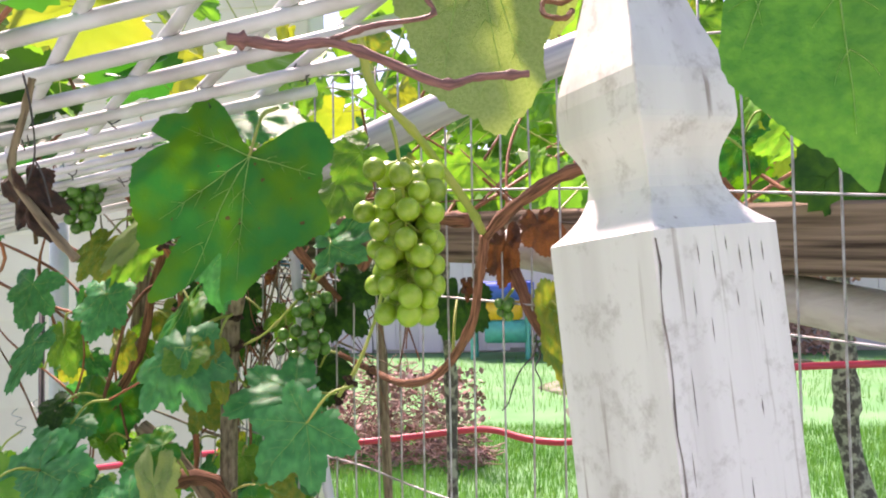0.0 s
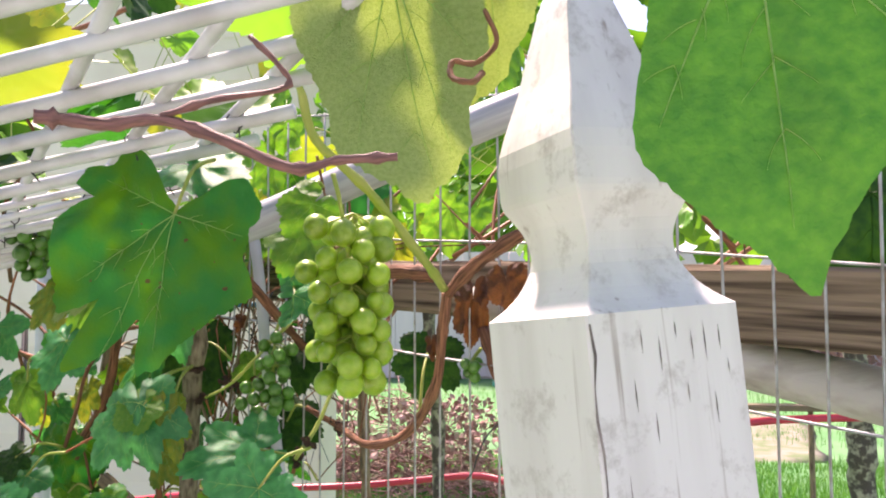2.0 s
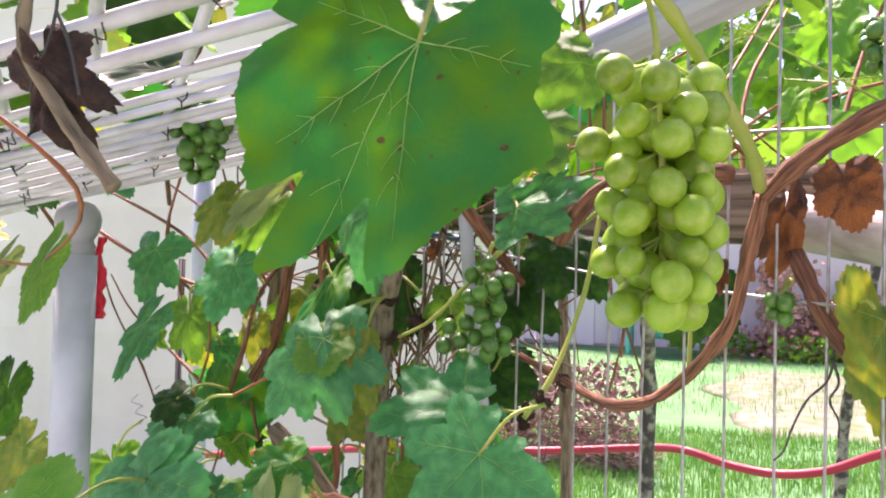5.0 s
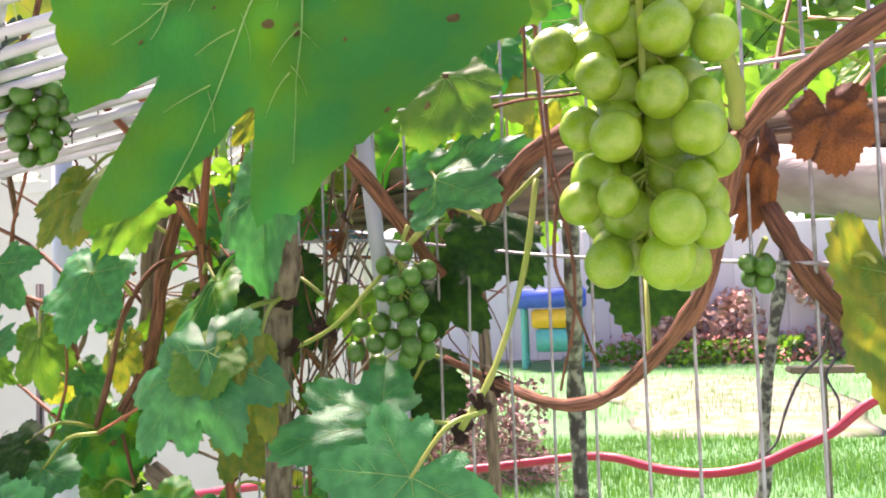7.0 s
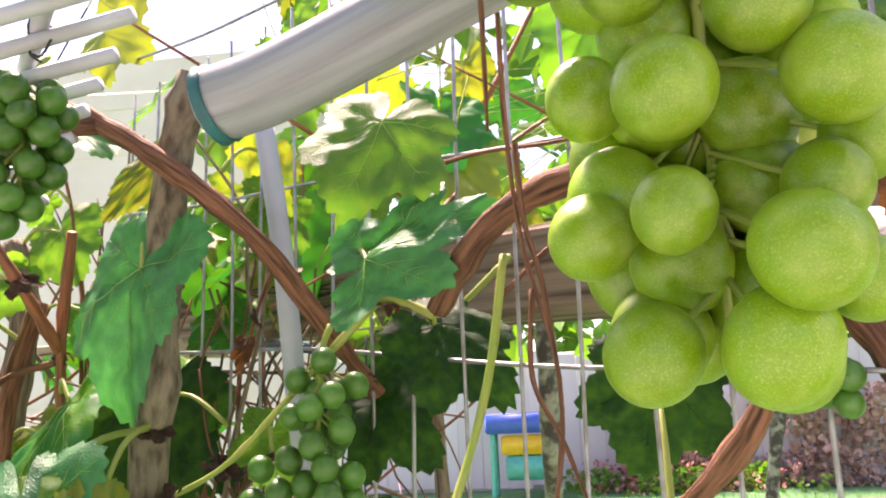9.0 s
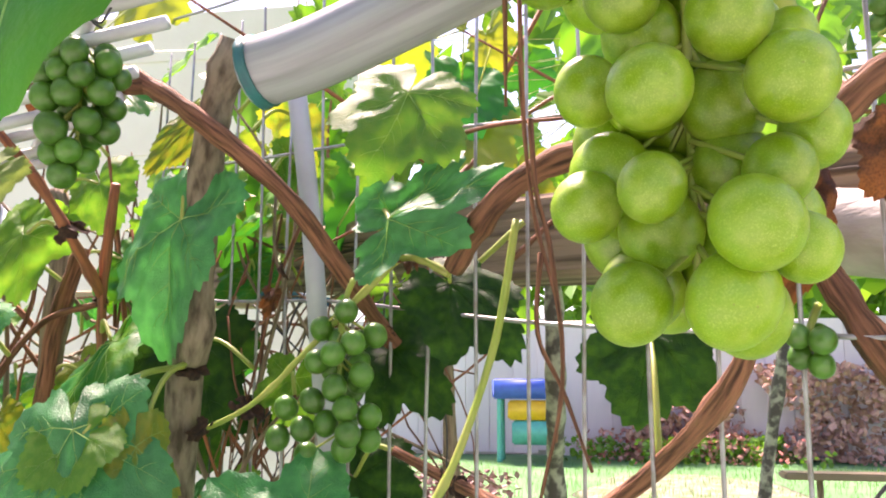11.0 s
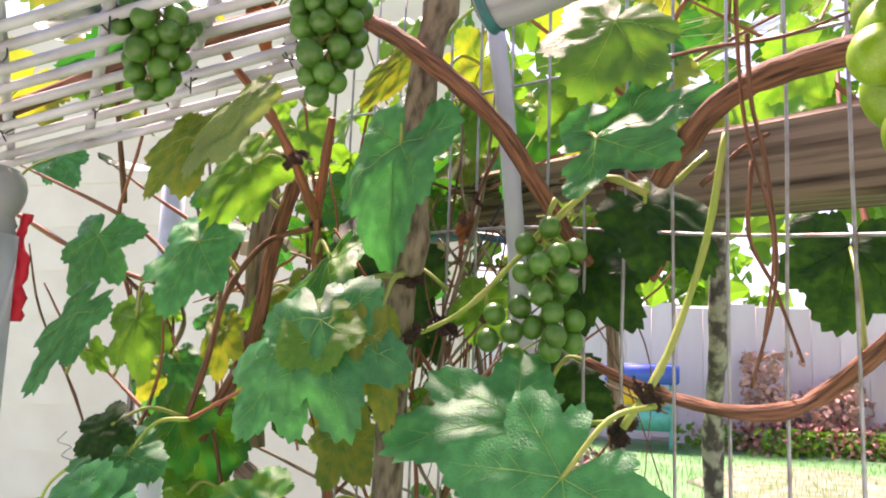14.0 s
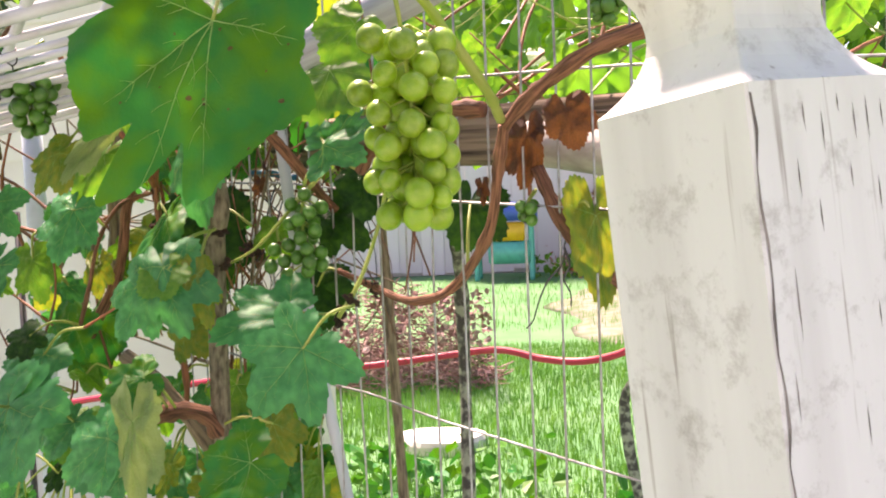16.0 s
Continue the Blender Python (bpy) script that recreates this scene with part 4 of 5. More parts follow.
# ---- vines ----
CG = "vine canes"
stem("vine_cane", [(-0.059, 0.750, 1.397), (-0.066, 0.766, 1.364), (-0.078, 0.798, 1.314), (-0.116, 0.866, 1.264), (-0.154, 0.857, 1.251), (-0.208, 0.930, 1.259), (-0.248, 0.943, 1.276)], 0.0050, 0.0032, "cane", "bent brown vine cane below the ripe bunch", "vine cane", seed=11, group=CG)
stem("vine_cane", [(-0.059, 0.750, 1.397), (-0.033, 0.739, 1.421), (0.009, 0.718, 1.445), (0.059, 0.696, 1.457)], 0.0052, 0.0058, "cane", "thick brown vine cane rising to the rail", "vine cane", seed=12, group=CG)
stem("vine_cane", [(-0.200, 0.860, 1.373), (-0.177, 0.836, 1.400), (-0.153, 0.825, 1.415), (-0.117, 0.803, 1.419), (-0.077, 0.782, 1.414)], 0.0056, 0.0070, "cane", "thick peeling red-brown vine cane", "vine cane", seed=13, wob=0.25, group=CG)
stem("vine_cane", [(-0.394, 0.848, 1.488), (-0.376, 0.860, 1.482), (-0.346, 0.860, 1.462), (-0.300, 0.879, 1.422), (-0.271, 0.915, 1.376), (-0.248, 0.943, 1.339)], 0.0058, 0.0048, "cane", "brown vine cane slanting across the support pipe", "vine cane", seed=14, group=CG)
stem("vine_cane", [(-0.036, 0.814, 1.366), (-0.018, 0.793, 1.322), (0.002, 0.782, 1.294), (0.033, 0.771, 1.266)], 0.0058, 0.0068, "cane", "dark flaking old vine cane behind the wires", "vine cane", seed=15, wob=0.3, group=CG)
stem("vine_cane", [(-0.423, 0.915, 1.439), (-0.442, 0.940, 1.370), (-0.444, 0.956, 1.291), (-0.440, 0.982, 1.142), (-0.473, 0.996, 1.120)], 0.0032, 0.0038, "cane_red", "upright reddish vine cane", "vine cane", seed=16, group=CG)
stem("vine_cane", [(-0.499, 0.866, 1.504), (-0.481, 0.871, 1.470), (-0.456, 0.879, 1.438), (-0.444, 0.900, 1.407), (-0.443, 0.940, 1.372)], 0.0026, 0.0036, "cane_red", "thin reddish vine cane with nodes", "vine cane", seed=17, group=CG)
stem("vine_cane", [(-0.469, 0.956, 1.406), (-0.485, 0.956, 1.352), (-0.513, 0.982, 1.282), (-0.553, 0.982, 1.207)], 0.0055, 0.006, "cane", "brown vine cane among the leaves", "vine cane", seed=18, group=CG)
stem("vine_cane", [(-0.562, 1.056, 1.472), (-0.548, 1.056, 1.420), (-0.554, 1.056, 1.327), (-0.547, 1.056, 1.195)], 0.0095, 0.010, "bark", "old grey vine trunk behind the leaves", "vine cane", seed=19, group=CG)
stem("vine_cane", [(-0.830, 1.020, 1.409), (-0.779, 1.008, 1.395), (-0.695, 0.982, 1.361), (-0.628, 0.969, 1.337), (-0.587, 0.956, 1.327)], 0.0024, 0.0018, "cane_red", "thin reddish cane reaching out to the side", "vine cane", seed=20, group=CG)
stem("vine_cane", [(-0.548, 0.956, 1.224), (-0.526, 0.943, 1.269), (-0.505, 0.930, 1.317), (-0.484, 0.943, 1.355), (-0.442, 0.943, 1.367)], 0.0026, 0.002, "cane", "thin brown cane curving among leaves", "vine cane", seed=21, group=CG)
stem("vine_cane", [(-0.445, 0.886, 1.134), (-0.398, 0.886, 1.144), (-0.375, 0.900, 1.128), (-0.369, 0.930, 1.071), (-0.372, 0.956, 0.985)], 0.008, 0.009, "cane", "thick low brown vine cane bent downward", "vine cane", seed=22, group=CG)
stem("vine_cane", [(-0.499, 0.956, 1.190), (-0.449, 0.956, 1.145), (-0.400, 0.956, 1.080), (-0.366, 0.956, 0.992)], 0.008, 0.010, "bark", "pale grey dead branch low in the vine", "branch", seed=23, group=CG)
stem("vine_cane", [(-0.509, 0.900, 1.228), (-0.480, 0.900, 1.244), (-0.453, 0.900, 1.258)], 0.0014, 0.0012, "cane_red", "thin red leaf stalk", "vine cane", seed=24, group=CG)
stem("green_shoot", [(-0.166, 0.836, 1.393), (-0.176, 0.836, 1.336), (-0.195, 0.825, 1.278), (-0.215, 0.814, 1.243)], 0.0016, 0.0020, "stem", "pale yellow-green vine shoot", "shoot", seed=25, knots=0.3, group=CG)
stem("green_shoot", [(-0.208, 0.900, 1.376), (-0.232, 0.900, 1.386), (-0.252, 0.900, 1.371), (-0.287, 0.900, 1.336), (-0.323, 0.900, 1.302), (-0.374, 0.900, 1.279)], 0.0022, 0.0013, "stem", "long thin yellow-green tendril shoot", "shoot", seed=26, group=CG)
stem("green_shoot", [(-0.217, 0.825, 1.245), (-0.244, 0.848, 1.243), (-0.276, 0.860, 1.245)], 0.0012, 0.001, "stem", "thin green leaf stalk", "shoot", seed=27, group=CG)
stem("bunch_stalk", [(-0.061, 0.745, 1.401), (-0.070, 0.707, 1.422), (-0.103, 0.654, 1.472), (-0.131, 0.611, 1.504), (-0.135, 0.588, 1.535), (-0.143, 0.577, 1.547)], 0.0042, 0.0026, "stem", "thick yellow-green bunch stalk with joints", "stalk", seed=28, knots=0.25, group=CG)
# twig across the foreground
stem("bare_twig", [(-0.112, 0.280, 1.442), (-0.105, 0.285, 1.442), (-0.093, 0.290, 1.441), (-0.078, 0.295, 1.443), (-0.062, 0.300, 1.438), (-0.038, 0.305, 1.428), (-0.024, 0.310, 1.431), (-0.005, 0.313, 1.432)], 0.0024, 0.0014, "cane_pink", "bare pinkish-brown twig with swollen nodes", "twig", seed=29, knots=0.5, group=CG)
stem("bare_twig", [(-0.078, 0.295, 1.444), (-0.063, 0.300, 1.450), (-0.042, 0.310, 1.456), (-0.045, 0.310, 1.464), (-0.055, 0.310, 1.474)], 0.0012, 0.0009, "cane_pink", "thin side twig with a knot", "twig", seed=30, knots=0.5, group=CG)
stem("tendril", [(0.015, 0.390, 1.508), (0.020, 0.390, 1.494), (0.011, 0.392, 1.486), (0.001, 0.395, 1.488), (0.001, 0.390, 1.480), (0.010, 0.385, 1.476), (0.014, 0.390, 1.481)], 0.0011, 0.0014, "cane", "curled dry brown vine tendril", "tendril", seed=31, group=CG)
for k, pts in enumerate((
        [(-0.157, 0.803, 1.432), (-0.155, 0.809, 1.400), (-0.149, 0.814, 1.372), (-0.145, 0.814, 1.316), (-0.156, 0.825, 1.264)],
        [(-0.154, 0.825, 1.375), (-0.156, 0.825, 1.338), (-0.145, 0.825, 1.312), (-0.133, 0.825, 1.277)],
        [(-0.161, 0.803, 1.491), (-0.161, 0.814, 1.445), (-0.157, 0.825, 1.394), (-0.145, 0.825, 1.338), (-0.149, 0.836, 1.289)],
        [(-0.305, 0.956, 1.440), (-0.331, 0.969, 1.391), (-0.350, 0.982, 1.335), (-0.372, 0.996, 1.269)],
        [(-0.165, 0.718, 1.513), (-0.163, 0.739, 1.476), (-0.166, 0.782, 1.431)],
        [(-0.223, 0.871, 1.441), (-0.179, 0.860, 1.448), (-0.137, 0.848, 1.447), (-0.108, 0.825, 1.448)])):
    stem("dry_tendril", pts, 0.0013, 0.0008, "cane", "thin dry brown tendril hanging on the wires", "tendril", seed=40 + k, group=CG)

for k, pts in enumerate((
        [(-0.016, 0.787, 1.300), (-0.012, 0.787, 1.285), (-0.017, 0.787, 1.274), (-0.012, 0.787, 1.262), (-0.012, 0.787, 1.251)],
        [(-0.015, 0.787, 1.297), (-0.019, 0.787, 1.285), (-0.030, 0.787, 1.273), (-0.038, 0.787, 1.256), (-0.043, 0.787, 1.241), (-0.049, 0.787, 1.234)],
        [(-0.005, 0.787, 1.352), (-0.008, 0.787, 1.336), (-0.001, 0.787, 1.346), (-0.011, 0.787, 1.319), (-0.016, 0.787, 1.300)])):
    stem("dry_tendril", pts, 0.0010, 0.0006, "dark", "wiry black tendril hanging from the old cane", "tendril", seed=60 + k, knots=0.1, group=CG, sides=6)

# ---- bunches ----
front = [(-0.134, 0.630, 1.444), (-0.113, 0.628, 1.439), (-0.100, 0.634, 1.426), (-0.126, 0.630, 1.421), (-0.107, 0.624, 1.411), (-0.146, 0.645, 1.412), (-0.130, 0.627, 1.396), (-0.109, 0.624, 1.388), (-0.089, 0.636, 1.409),
         (-0.097, 0.626, 1.375), (-0.125, 0.626, 1.374), (-0.137, 0.648, 1.382), (-0.125, 0.628, 1.353), (-0.106, 0.623, 1.344), (-0.138, 0.645, 1.353), (-0.093, 0.641, 1.390), (-0.089, 0.639, 1.368), (-0.098, 0.636, 1.358), (-0.129, 0.641, 1.330), (-0.109, 0.630, 1.330), (-0.094, 0.636, 1.341)]
radii = (48, 48, 44, 41, 48, 45, 43, 46, 44, 48, 46, 42, 37, 48, 42, 32, 40, 40, 46, 50, 38)
berries = [[Vector((0.055 + 0.988 * (x - 0.055), y - 0.0140, 1.38 + 0.97 * (z - 1.38))), 0.000190 * q] for (x, y, z), q in zip(front, radii)]
for _ in range(80):
    for i in range(len(berries)):
        for j in range(len(berries)):
            (p, r), (q, t) = berries[i], berries[j]
            if i != j and q.y >= p.y and (p - q).length < 0.95 * (r + t):
                q.y += 0.0006
berries = [(tuple(p), r) for p, r in berries]
axis_top, axis_low = Vector((-0.110, 0.639, 1.445)), Vector((-0.111, 0.639, 1.331))
rnd = random.Random(8)
tries = 0
while len(berries) < 92 and tries < 9000:
    tries += 1
    t, a = rnd.random(), rnd.uniform(-0.05 * math.pi, 1.05 * math.pi)
    p = axis_top.lerp(axis_low, t) + Vector((0.0205 * math.cos(a), 0.004 + 0.022 * math.sin(a), 0)) * rnd.uniform(0.25, 1.0)
    r = 0.0100
    if all((p - Vector(o)).length > 0.72 * (r + s) for o, s in berries):
        berries.append((tuple(p), r))
cluster("grape", (-0.113, 0.615, 1.454), berries, "ripe bunch of large yellow-green grapes", (-0.118, 0.611, 1.479), 1)

b2 = [(p, 0.0068) for p in ((-0.268, 0.879, 1.331), (-0.258, 0.883, 1.337), (-0.253, 0.883, 1.320), (-0.267, 0.880, 1.313), (-0.260, 0.877, 1.302), (-0.249, 0.886, 1.298), (-0.258, 0.876, 1.289), (-0.265, 0.893, 1.355), (-0.280, 0.889, 1.327),
                            (-0.281, 0.886, 1.306), (-0.273, 0.886, 1.294), (-0.285, 0.883, 1.291), (-0.262, 0.883, 1.281), (-0.250, 0.889, 1.286), (-0.300, 0.886, 1.286), (-0.286, 0.893, 1.277), (-0.298, 0.893, 1.302), (-0.250, 0.900, 1.342), (-0.281, 0.900, 1.346))]
b2 += packed((-0.267, 0.908, 1.343), (-0.269, 0.908, 1.278), 0.012, 0.0065, 10, 4)
cluster("grape_unripe", (-0.267, 0.897, 1.359), b2, "small bunch of unripe green grapes", (-0.263, 0.900, 1.374), 2)

b3 = packed((-0.478, 0.787, 1.478), (-0.476, 0.787, 1.414), 0.021, 0.0068, 60, 5, 0.85)
cluster("grape_unripe", (-0.478, 0.787, 1.484), b3, "hanging bunch of unripe green grapes under the wire shelf", (-0.470, 0.800, 1.500), 3)
b4 = packed((-0.368, 0.791, 1.471), (-0.373, 0.791, 1.408), 0.020, 0.0068, 60, 6, 0.75)
cluster("grape_unripe", (-0.369, 0.791, 1.477), b4, "bunch of pale unripe green grapes behind a leaf", (-0.368, 0.803, 1.493), 4)
b5 = packed((-0.547, 0.632, 1.418), (-0.548, 0.632, 1.354), 0.017, 0.0066, 34, 7, 0.8)
cluster("grape_unripe", (-0.545, 0.632, 1.425), b5, "bunch of dusty green grapes beside the house", (-0.526, 0.643, 1.437), 5)
b6 = packed((0.033, 0.886, 1.535), (0.028, 0.886, 1.498), 0.016, 0.0066, 22, 9, 0.8)
cluster("grape_unripe", (0.033, 0.886, 1.544), b6, "small green bunch in the sunlit foliage", (0.041, 0.900, 1.563), 6)
b7 = packed((-0.045, 0.803, 1.335), (-0.043, 0.803, 1.320), 0.008, 0.006, 6, 10, 0.8)
cluster("grape_unripe", (-0.045, 0.803, 1.337), b7, "few small unripe grapes beside the rail", (-0.038, 0.814, 1.348), 7)
b8 = packed((-0.480, 0.996, 1.281), (-0.481, 0.996, 1.258), 0.012, 0.006, 16, 13, 0.8)
cluster("grape_unripe", (-0.480, 0.996, 1.287), b8, "small dark green bunch deep in the leaves", (-0.480, 1.008, 1.306), 8)

# ---- leaves ----
# reach of the blade by angle from its middle lobe, then its main veins
BIG = ("outline", ((-180, 0.02), (-150, 0.05), (-128, 0.20), (-126, 0.38), (-118, 0.52), (-106, 0.56), (-96, 0.61), (-89, 0.60), (-85, 0.54), (-76, 0.57), (-66, 0.60), (-61, 0.74), (-56, 0.82), (-46, 0.77), (-34, 0.75), (-22, 0.81), (-10, 0.94), (0, 1.0),
                   (3, 0.80), (5, 0.66), (9, 0.71), (13, 0.85), (18, 1.02), (23, 1.10), (27, 1.18), (30, 0.92), (34, 0.67), (38, 0.80), (43, 0.95), (56, 0.89), (75, 0.87), (84, 0.86), (92, 0.71), (97, 0.62), (101, 0.81), (110, 0.78), (118, 0.61), (127, 0.62), (137, 0.58), (143, 0.44), (147, 0.12), (180, 0.02)),
       ((-4, 0.84), (19, 0.95), (49, 0.74), (111, 0.58), (-77, 0.52)))
big_leaf = leaf("leaf", (-0.209, 0.557, 1.446), (-0.223, 0.534, 1.342), (-0.13, -1, 0.22), 1, 1.0, 0.40, -0.04, 0.05, 0.045, 0, (-0.207, 0.611, 1.492), "grape leaves", BIG)
big_size = (Vector((-0.209, 0.557, 1.446)) - Vector((-0.223, 0.534, 1.342))).length
rnd = random.Random(12)
for i in range(16):
    x, y, r = rnd.uniform(-0.5, 0.5), rnd.uniform(-0.1, 0.75), rnd.uniform(0.005, 0.016)
    bm = bmesh.new()
    mid = bm.verts.new((x, y, leaf_height(x, y, -0.04, 0.05, 1, 0) + 0.006))
    edge = []
    for k in range(9):
        a, w = 2 * math.pi * k / 9, r * rnd.uniform(0.6, 1.3)
        u, v = x + w * math.cos(a), y + w * math.sin(a)
        edge.append(bm.verts.new((u, v, leaf_height(u, v, -0.04, 0.05, 1, 0) + 0.004)))
    for k in range(9):
        bm.faces.new((mid, edge[k], edge[(k + 1) % 9]))
    spot = part("brown_spot", bm, M["spot"], big_leaf, "small brown scorched spot")
    spot.matrix_basis = Matrix.Diagonal((big_size, big_size, big_size, 1))
leaf("leaf_blue", (-0.355, 0.871, 1.405), (-0.371, 0.860, 1.337), (-0.3, -1, 0.4), 2, 0.74, 0.25, 0.22, 0.10, 0.08, 0.15, (-0.363, 0.900, 1.444))
leaf("leaf_blue", (-0.233, 0.860, 1.399), (-0.162, 0.825, 1.418), (0, -1, 0.3), 3, 0.52, 0.38, 0.10, 0.12, 0.08, 0, (-0.248, 0.900, 1.397))
leaf("leaf_light", (-0.224, 0.860, 1.466), (-0.244, 0.836, 1.418), (0, -1, 0.3), 4, 1.0, 0.25, 0.15, 0.08)
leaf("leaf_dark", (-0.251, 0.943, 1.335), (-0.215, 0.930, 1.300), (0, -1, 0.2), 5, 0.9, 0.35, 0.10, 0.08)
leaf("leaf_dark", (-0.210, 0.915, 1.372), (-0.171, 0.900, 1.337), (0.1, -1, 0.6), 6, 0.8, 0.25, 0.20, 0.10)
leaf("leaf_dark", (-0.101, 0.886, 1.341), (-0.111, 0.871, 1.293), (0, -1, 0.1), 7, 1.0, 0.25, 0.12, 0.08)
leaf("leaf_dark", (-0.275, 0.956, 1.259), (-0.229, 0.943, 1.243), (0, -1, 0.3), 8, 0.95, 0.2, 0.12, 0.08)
leaf("leaf_blue", (-0.276, 0.860, 1.242), (-0.344, 0.825, 1.231), (0, -1, 0.6), 9, 0.8, 0.36, 0.10, 0.08)
leaf("leaf_blue", (-0.240, 0.787, 1.221), (-0.288, 0.771, 1.170), (0, -1, 0.5), 10, 1.05, 0.40, 0.10, 0.08, 0.10, 0, (-0.200, 0.814, 1.254))
leaf("leaf_light", (-0.376, 0.824, 1.290), (-0.402, 0.812, 1.270), (0.3, -1, 0.75), 33, 0.85, 0.12, 0.06, 0.05)
leaf("leaf_yellow", (-0.350, 0.828, 1.284), (-0.336, 0.818, 1.238), (0.5, -1, 0.3), 19, 0.5, 0.30, 0.18, 0.12)
leaf("leaf_blue", (-0.380, 0.825, 1.291), (-0.356, 0.800, 1.232), (0, -1, 0.55), 11, 0.78, 0.35, 0.16, 0.12)
leaf("leaf_blue", (-0.403, 0.836, 1.274), (-0.439, 0.825, 1.226), (0, -1, 0.6), 12, 0.8, 0.35, 0.16, 0.12)
leaf("leaf", (-0.419, 0.915, 1.341), (-0.442, 0.871, 1.287), (-0.5, -1, 0.5), 13, 0.55, 0.15, 0.25, 0.10)
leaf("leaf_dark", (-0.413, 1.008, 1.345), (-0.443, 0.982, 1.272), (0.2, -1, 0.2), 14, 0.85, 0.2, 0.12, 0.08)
leaf("leaf_blue", (-0.642, 0.956, 1.364), (-0.654, 0.943, 1.314), (0, -1, 0.4), 15, 0.95, 0.35, 0.12, 0.1)
leaf("leaf_blue", (-0.513, 0.900, 1.350), (-0.525, 0.871, 1.298), (0, -1, 0.5), 16, 0.8, 0.3, 0.15, 0.1)
leaf("leaf_yellow", (-0.475, 0.825, 1.401), (-0.503, 0.814, 1.366), (0.2, -1, 0.6), 17, 0.7, 0.3, 0.15, 0.12)
leaf("leaf_under", (-0.428, 0.803, 1.413), (-0.468, 0.793, 1.371), (0.3, -1, 0.6), 18, 0.35, 0.25, 0.2, 0.1)
leaf("leaf_light", (-0.483, 0.915, 1.407), (-0.516, 0.900, 1.360), (0, -1, 0.4), 19, 0.75, 0.3, 0.15, 0.1)
leaf("leaf_yellow", (-0.522, 0.956, 1.292), (-0.520, 0.943, 1.258), (0.2, -1, 0.3), 20, 0.6, 0.3, 0.15, 0.1)
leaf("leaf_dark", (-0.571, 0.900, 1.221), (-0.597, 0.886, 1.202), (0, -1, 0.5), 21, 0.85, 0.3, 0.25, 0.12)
leaf("leaf", (-0.573, 1.020, 1.220), (-0.573, 0.996, 1.156), (0, -1, 0.3), 22, 1.0, 0.2, 0.12, 0.14)
leaf("leaf_blue", (-0.556, 0.900, 1.201), (-0.595, 0.871, 1.169), (0, -1, 0.7), 23, 0.7, 0.3, 0.12, 0.1)
leaf("leaf", (-0.407, 0.825, 1.190), (-0.438, 0.803, 1.176), (0, -1, 0.5), 24, 0.8, 0.3, 0.12, 0.1)
leaf("leaf_yellow", (-0.422, 0.956, 1.218), (-0.396, 0.943, 1.187), (0, -1, 0.3), 25, 0.9, 0.3, 0.12, 0.1)
leaf("leaf_blue", (-0.582, 0.871, 1.296), (-0.606, 0.848, 1.246), (0.2, -1, 0.6), 26, 0.45, 0.35, 0.12, 0.1)
leaf("leaf_yellow", (-0.374, 0.915, 1.478), (-0.396, 0.900, 1.443), (0.3, -1, 0.2), 27, 0.35, 0.1, 0.12, 0.08)
leaf("leaf_blue", (-0.530, 0.825, 1.167), (-0.590, 0.793, 1.096), (0, -1, 0.7), 28, 0.7, 0.3, 0.12, 0.1)
leaf("leaf_blue", (-0.436, 0.825, 1.135), (-0.478, 0.803, 1.092), (0, -1, 0.6), 29, 0.9, 0.3, 0.12, 0.1)
leaf("leaf", (-0.422, 0.848, 1.180), (-0.455, 0.836, 1.158), (0, -1, 0.4), 30, 0.8, 0.2, 0.12, 0.1)
leaf("leaf_under", (-0.384, 0.761, 1.165), (-0.387, 0.750, 1.079), (-0.3, -1, 0.2), 31, 0.45, 0.2, 0.12, 0.1)
leaf("leaf", (-0.282, 0.761, 1.130), (-0.326, 0.739, 1.104), (0, -1, 0.5), 32, 0.9, 0.2, 0.12, 0.1)
leaf("leaf_yellow", (-0.312, 0.900, 1.127), (-0.292, 0.886, 1.087), (0, -1, 0.3), 33, 0.8, 0.3, 0.12, 0.1)
leaf("leaf", (-0.557, 0.956, 1.224), (-0.576, 0.943, 1.177), (0, -1, 0.4), 34, 0.8, 0.3, 0.12, 0.1)
leaf("leaf_light", (-0.600, 0.956, 1.298), (-0.587, 0.943, 1.250), (0, -1, 0.3), 35, 0.7, 0.3, 0.12, 0.1)
leaf("leaf", (-0.523, 0.930, 1.397), (-0.489, 0.915, 1.378), (0, -1, 0.3), 36, 0.7, 0.3, 0.12, 0.1)
leaf("leaf_blue", (-0.785, 1.056, 1.461), (-0.752, 1.044, 1.433), (0, -1, 0.4), 37, 0.8, 0.3, 0.12, 0.1)
leaf("leaf", (-0.495, 1.056, 1.413), (-0.463, 1.044, 1.384), (0, -1, 0.4), 38, 0.9, 0.3, 0.12, 0.1)
leaf("leaf_yellow", (-0.380, 1.105, 1.467), (-0.368, 1.080, 1.428), (0, -1, 0.3), 39, 0.9, 0.2, 0.12, 0.1)
leaf("leaf_light", (-0.523, 1.056, 1.477), (-0.506, 1.044, 1.434), (0, -1, 0.3), 40, 0.9, 0.2, 0.12, 0.1)
leaf("leaf_yellow", (0.009, 0.766, 1.324), (0.015, 0.756, 1.249), (0, -1, 0.2), 41, 0.42, 0.2, 0.25, 0.14)
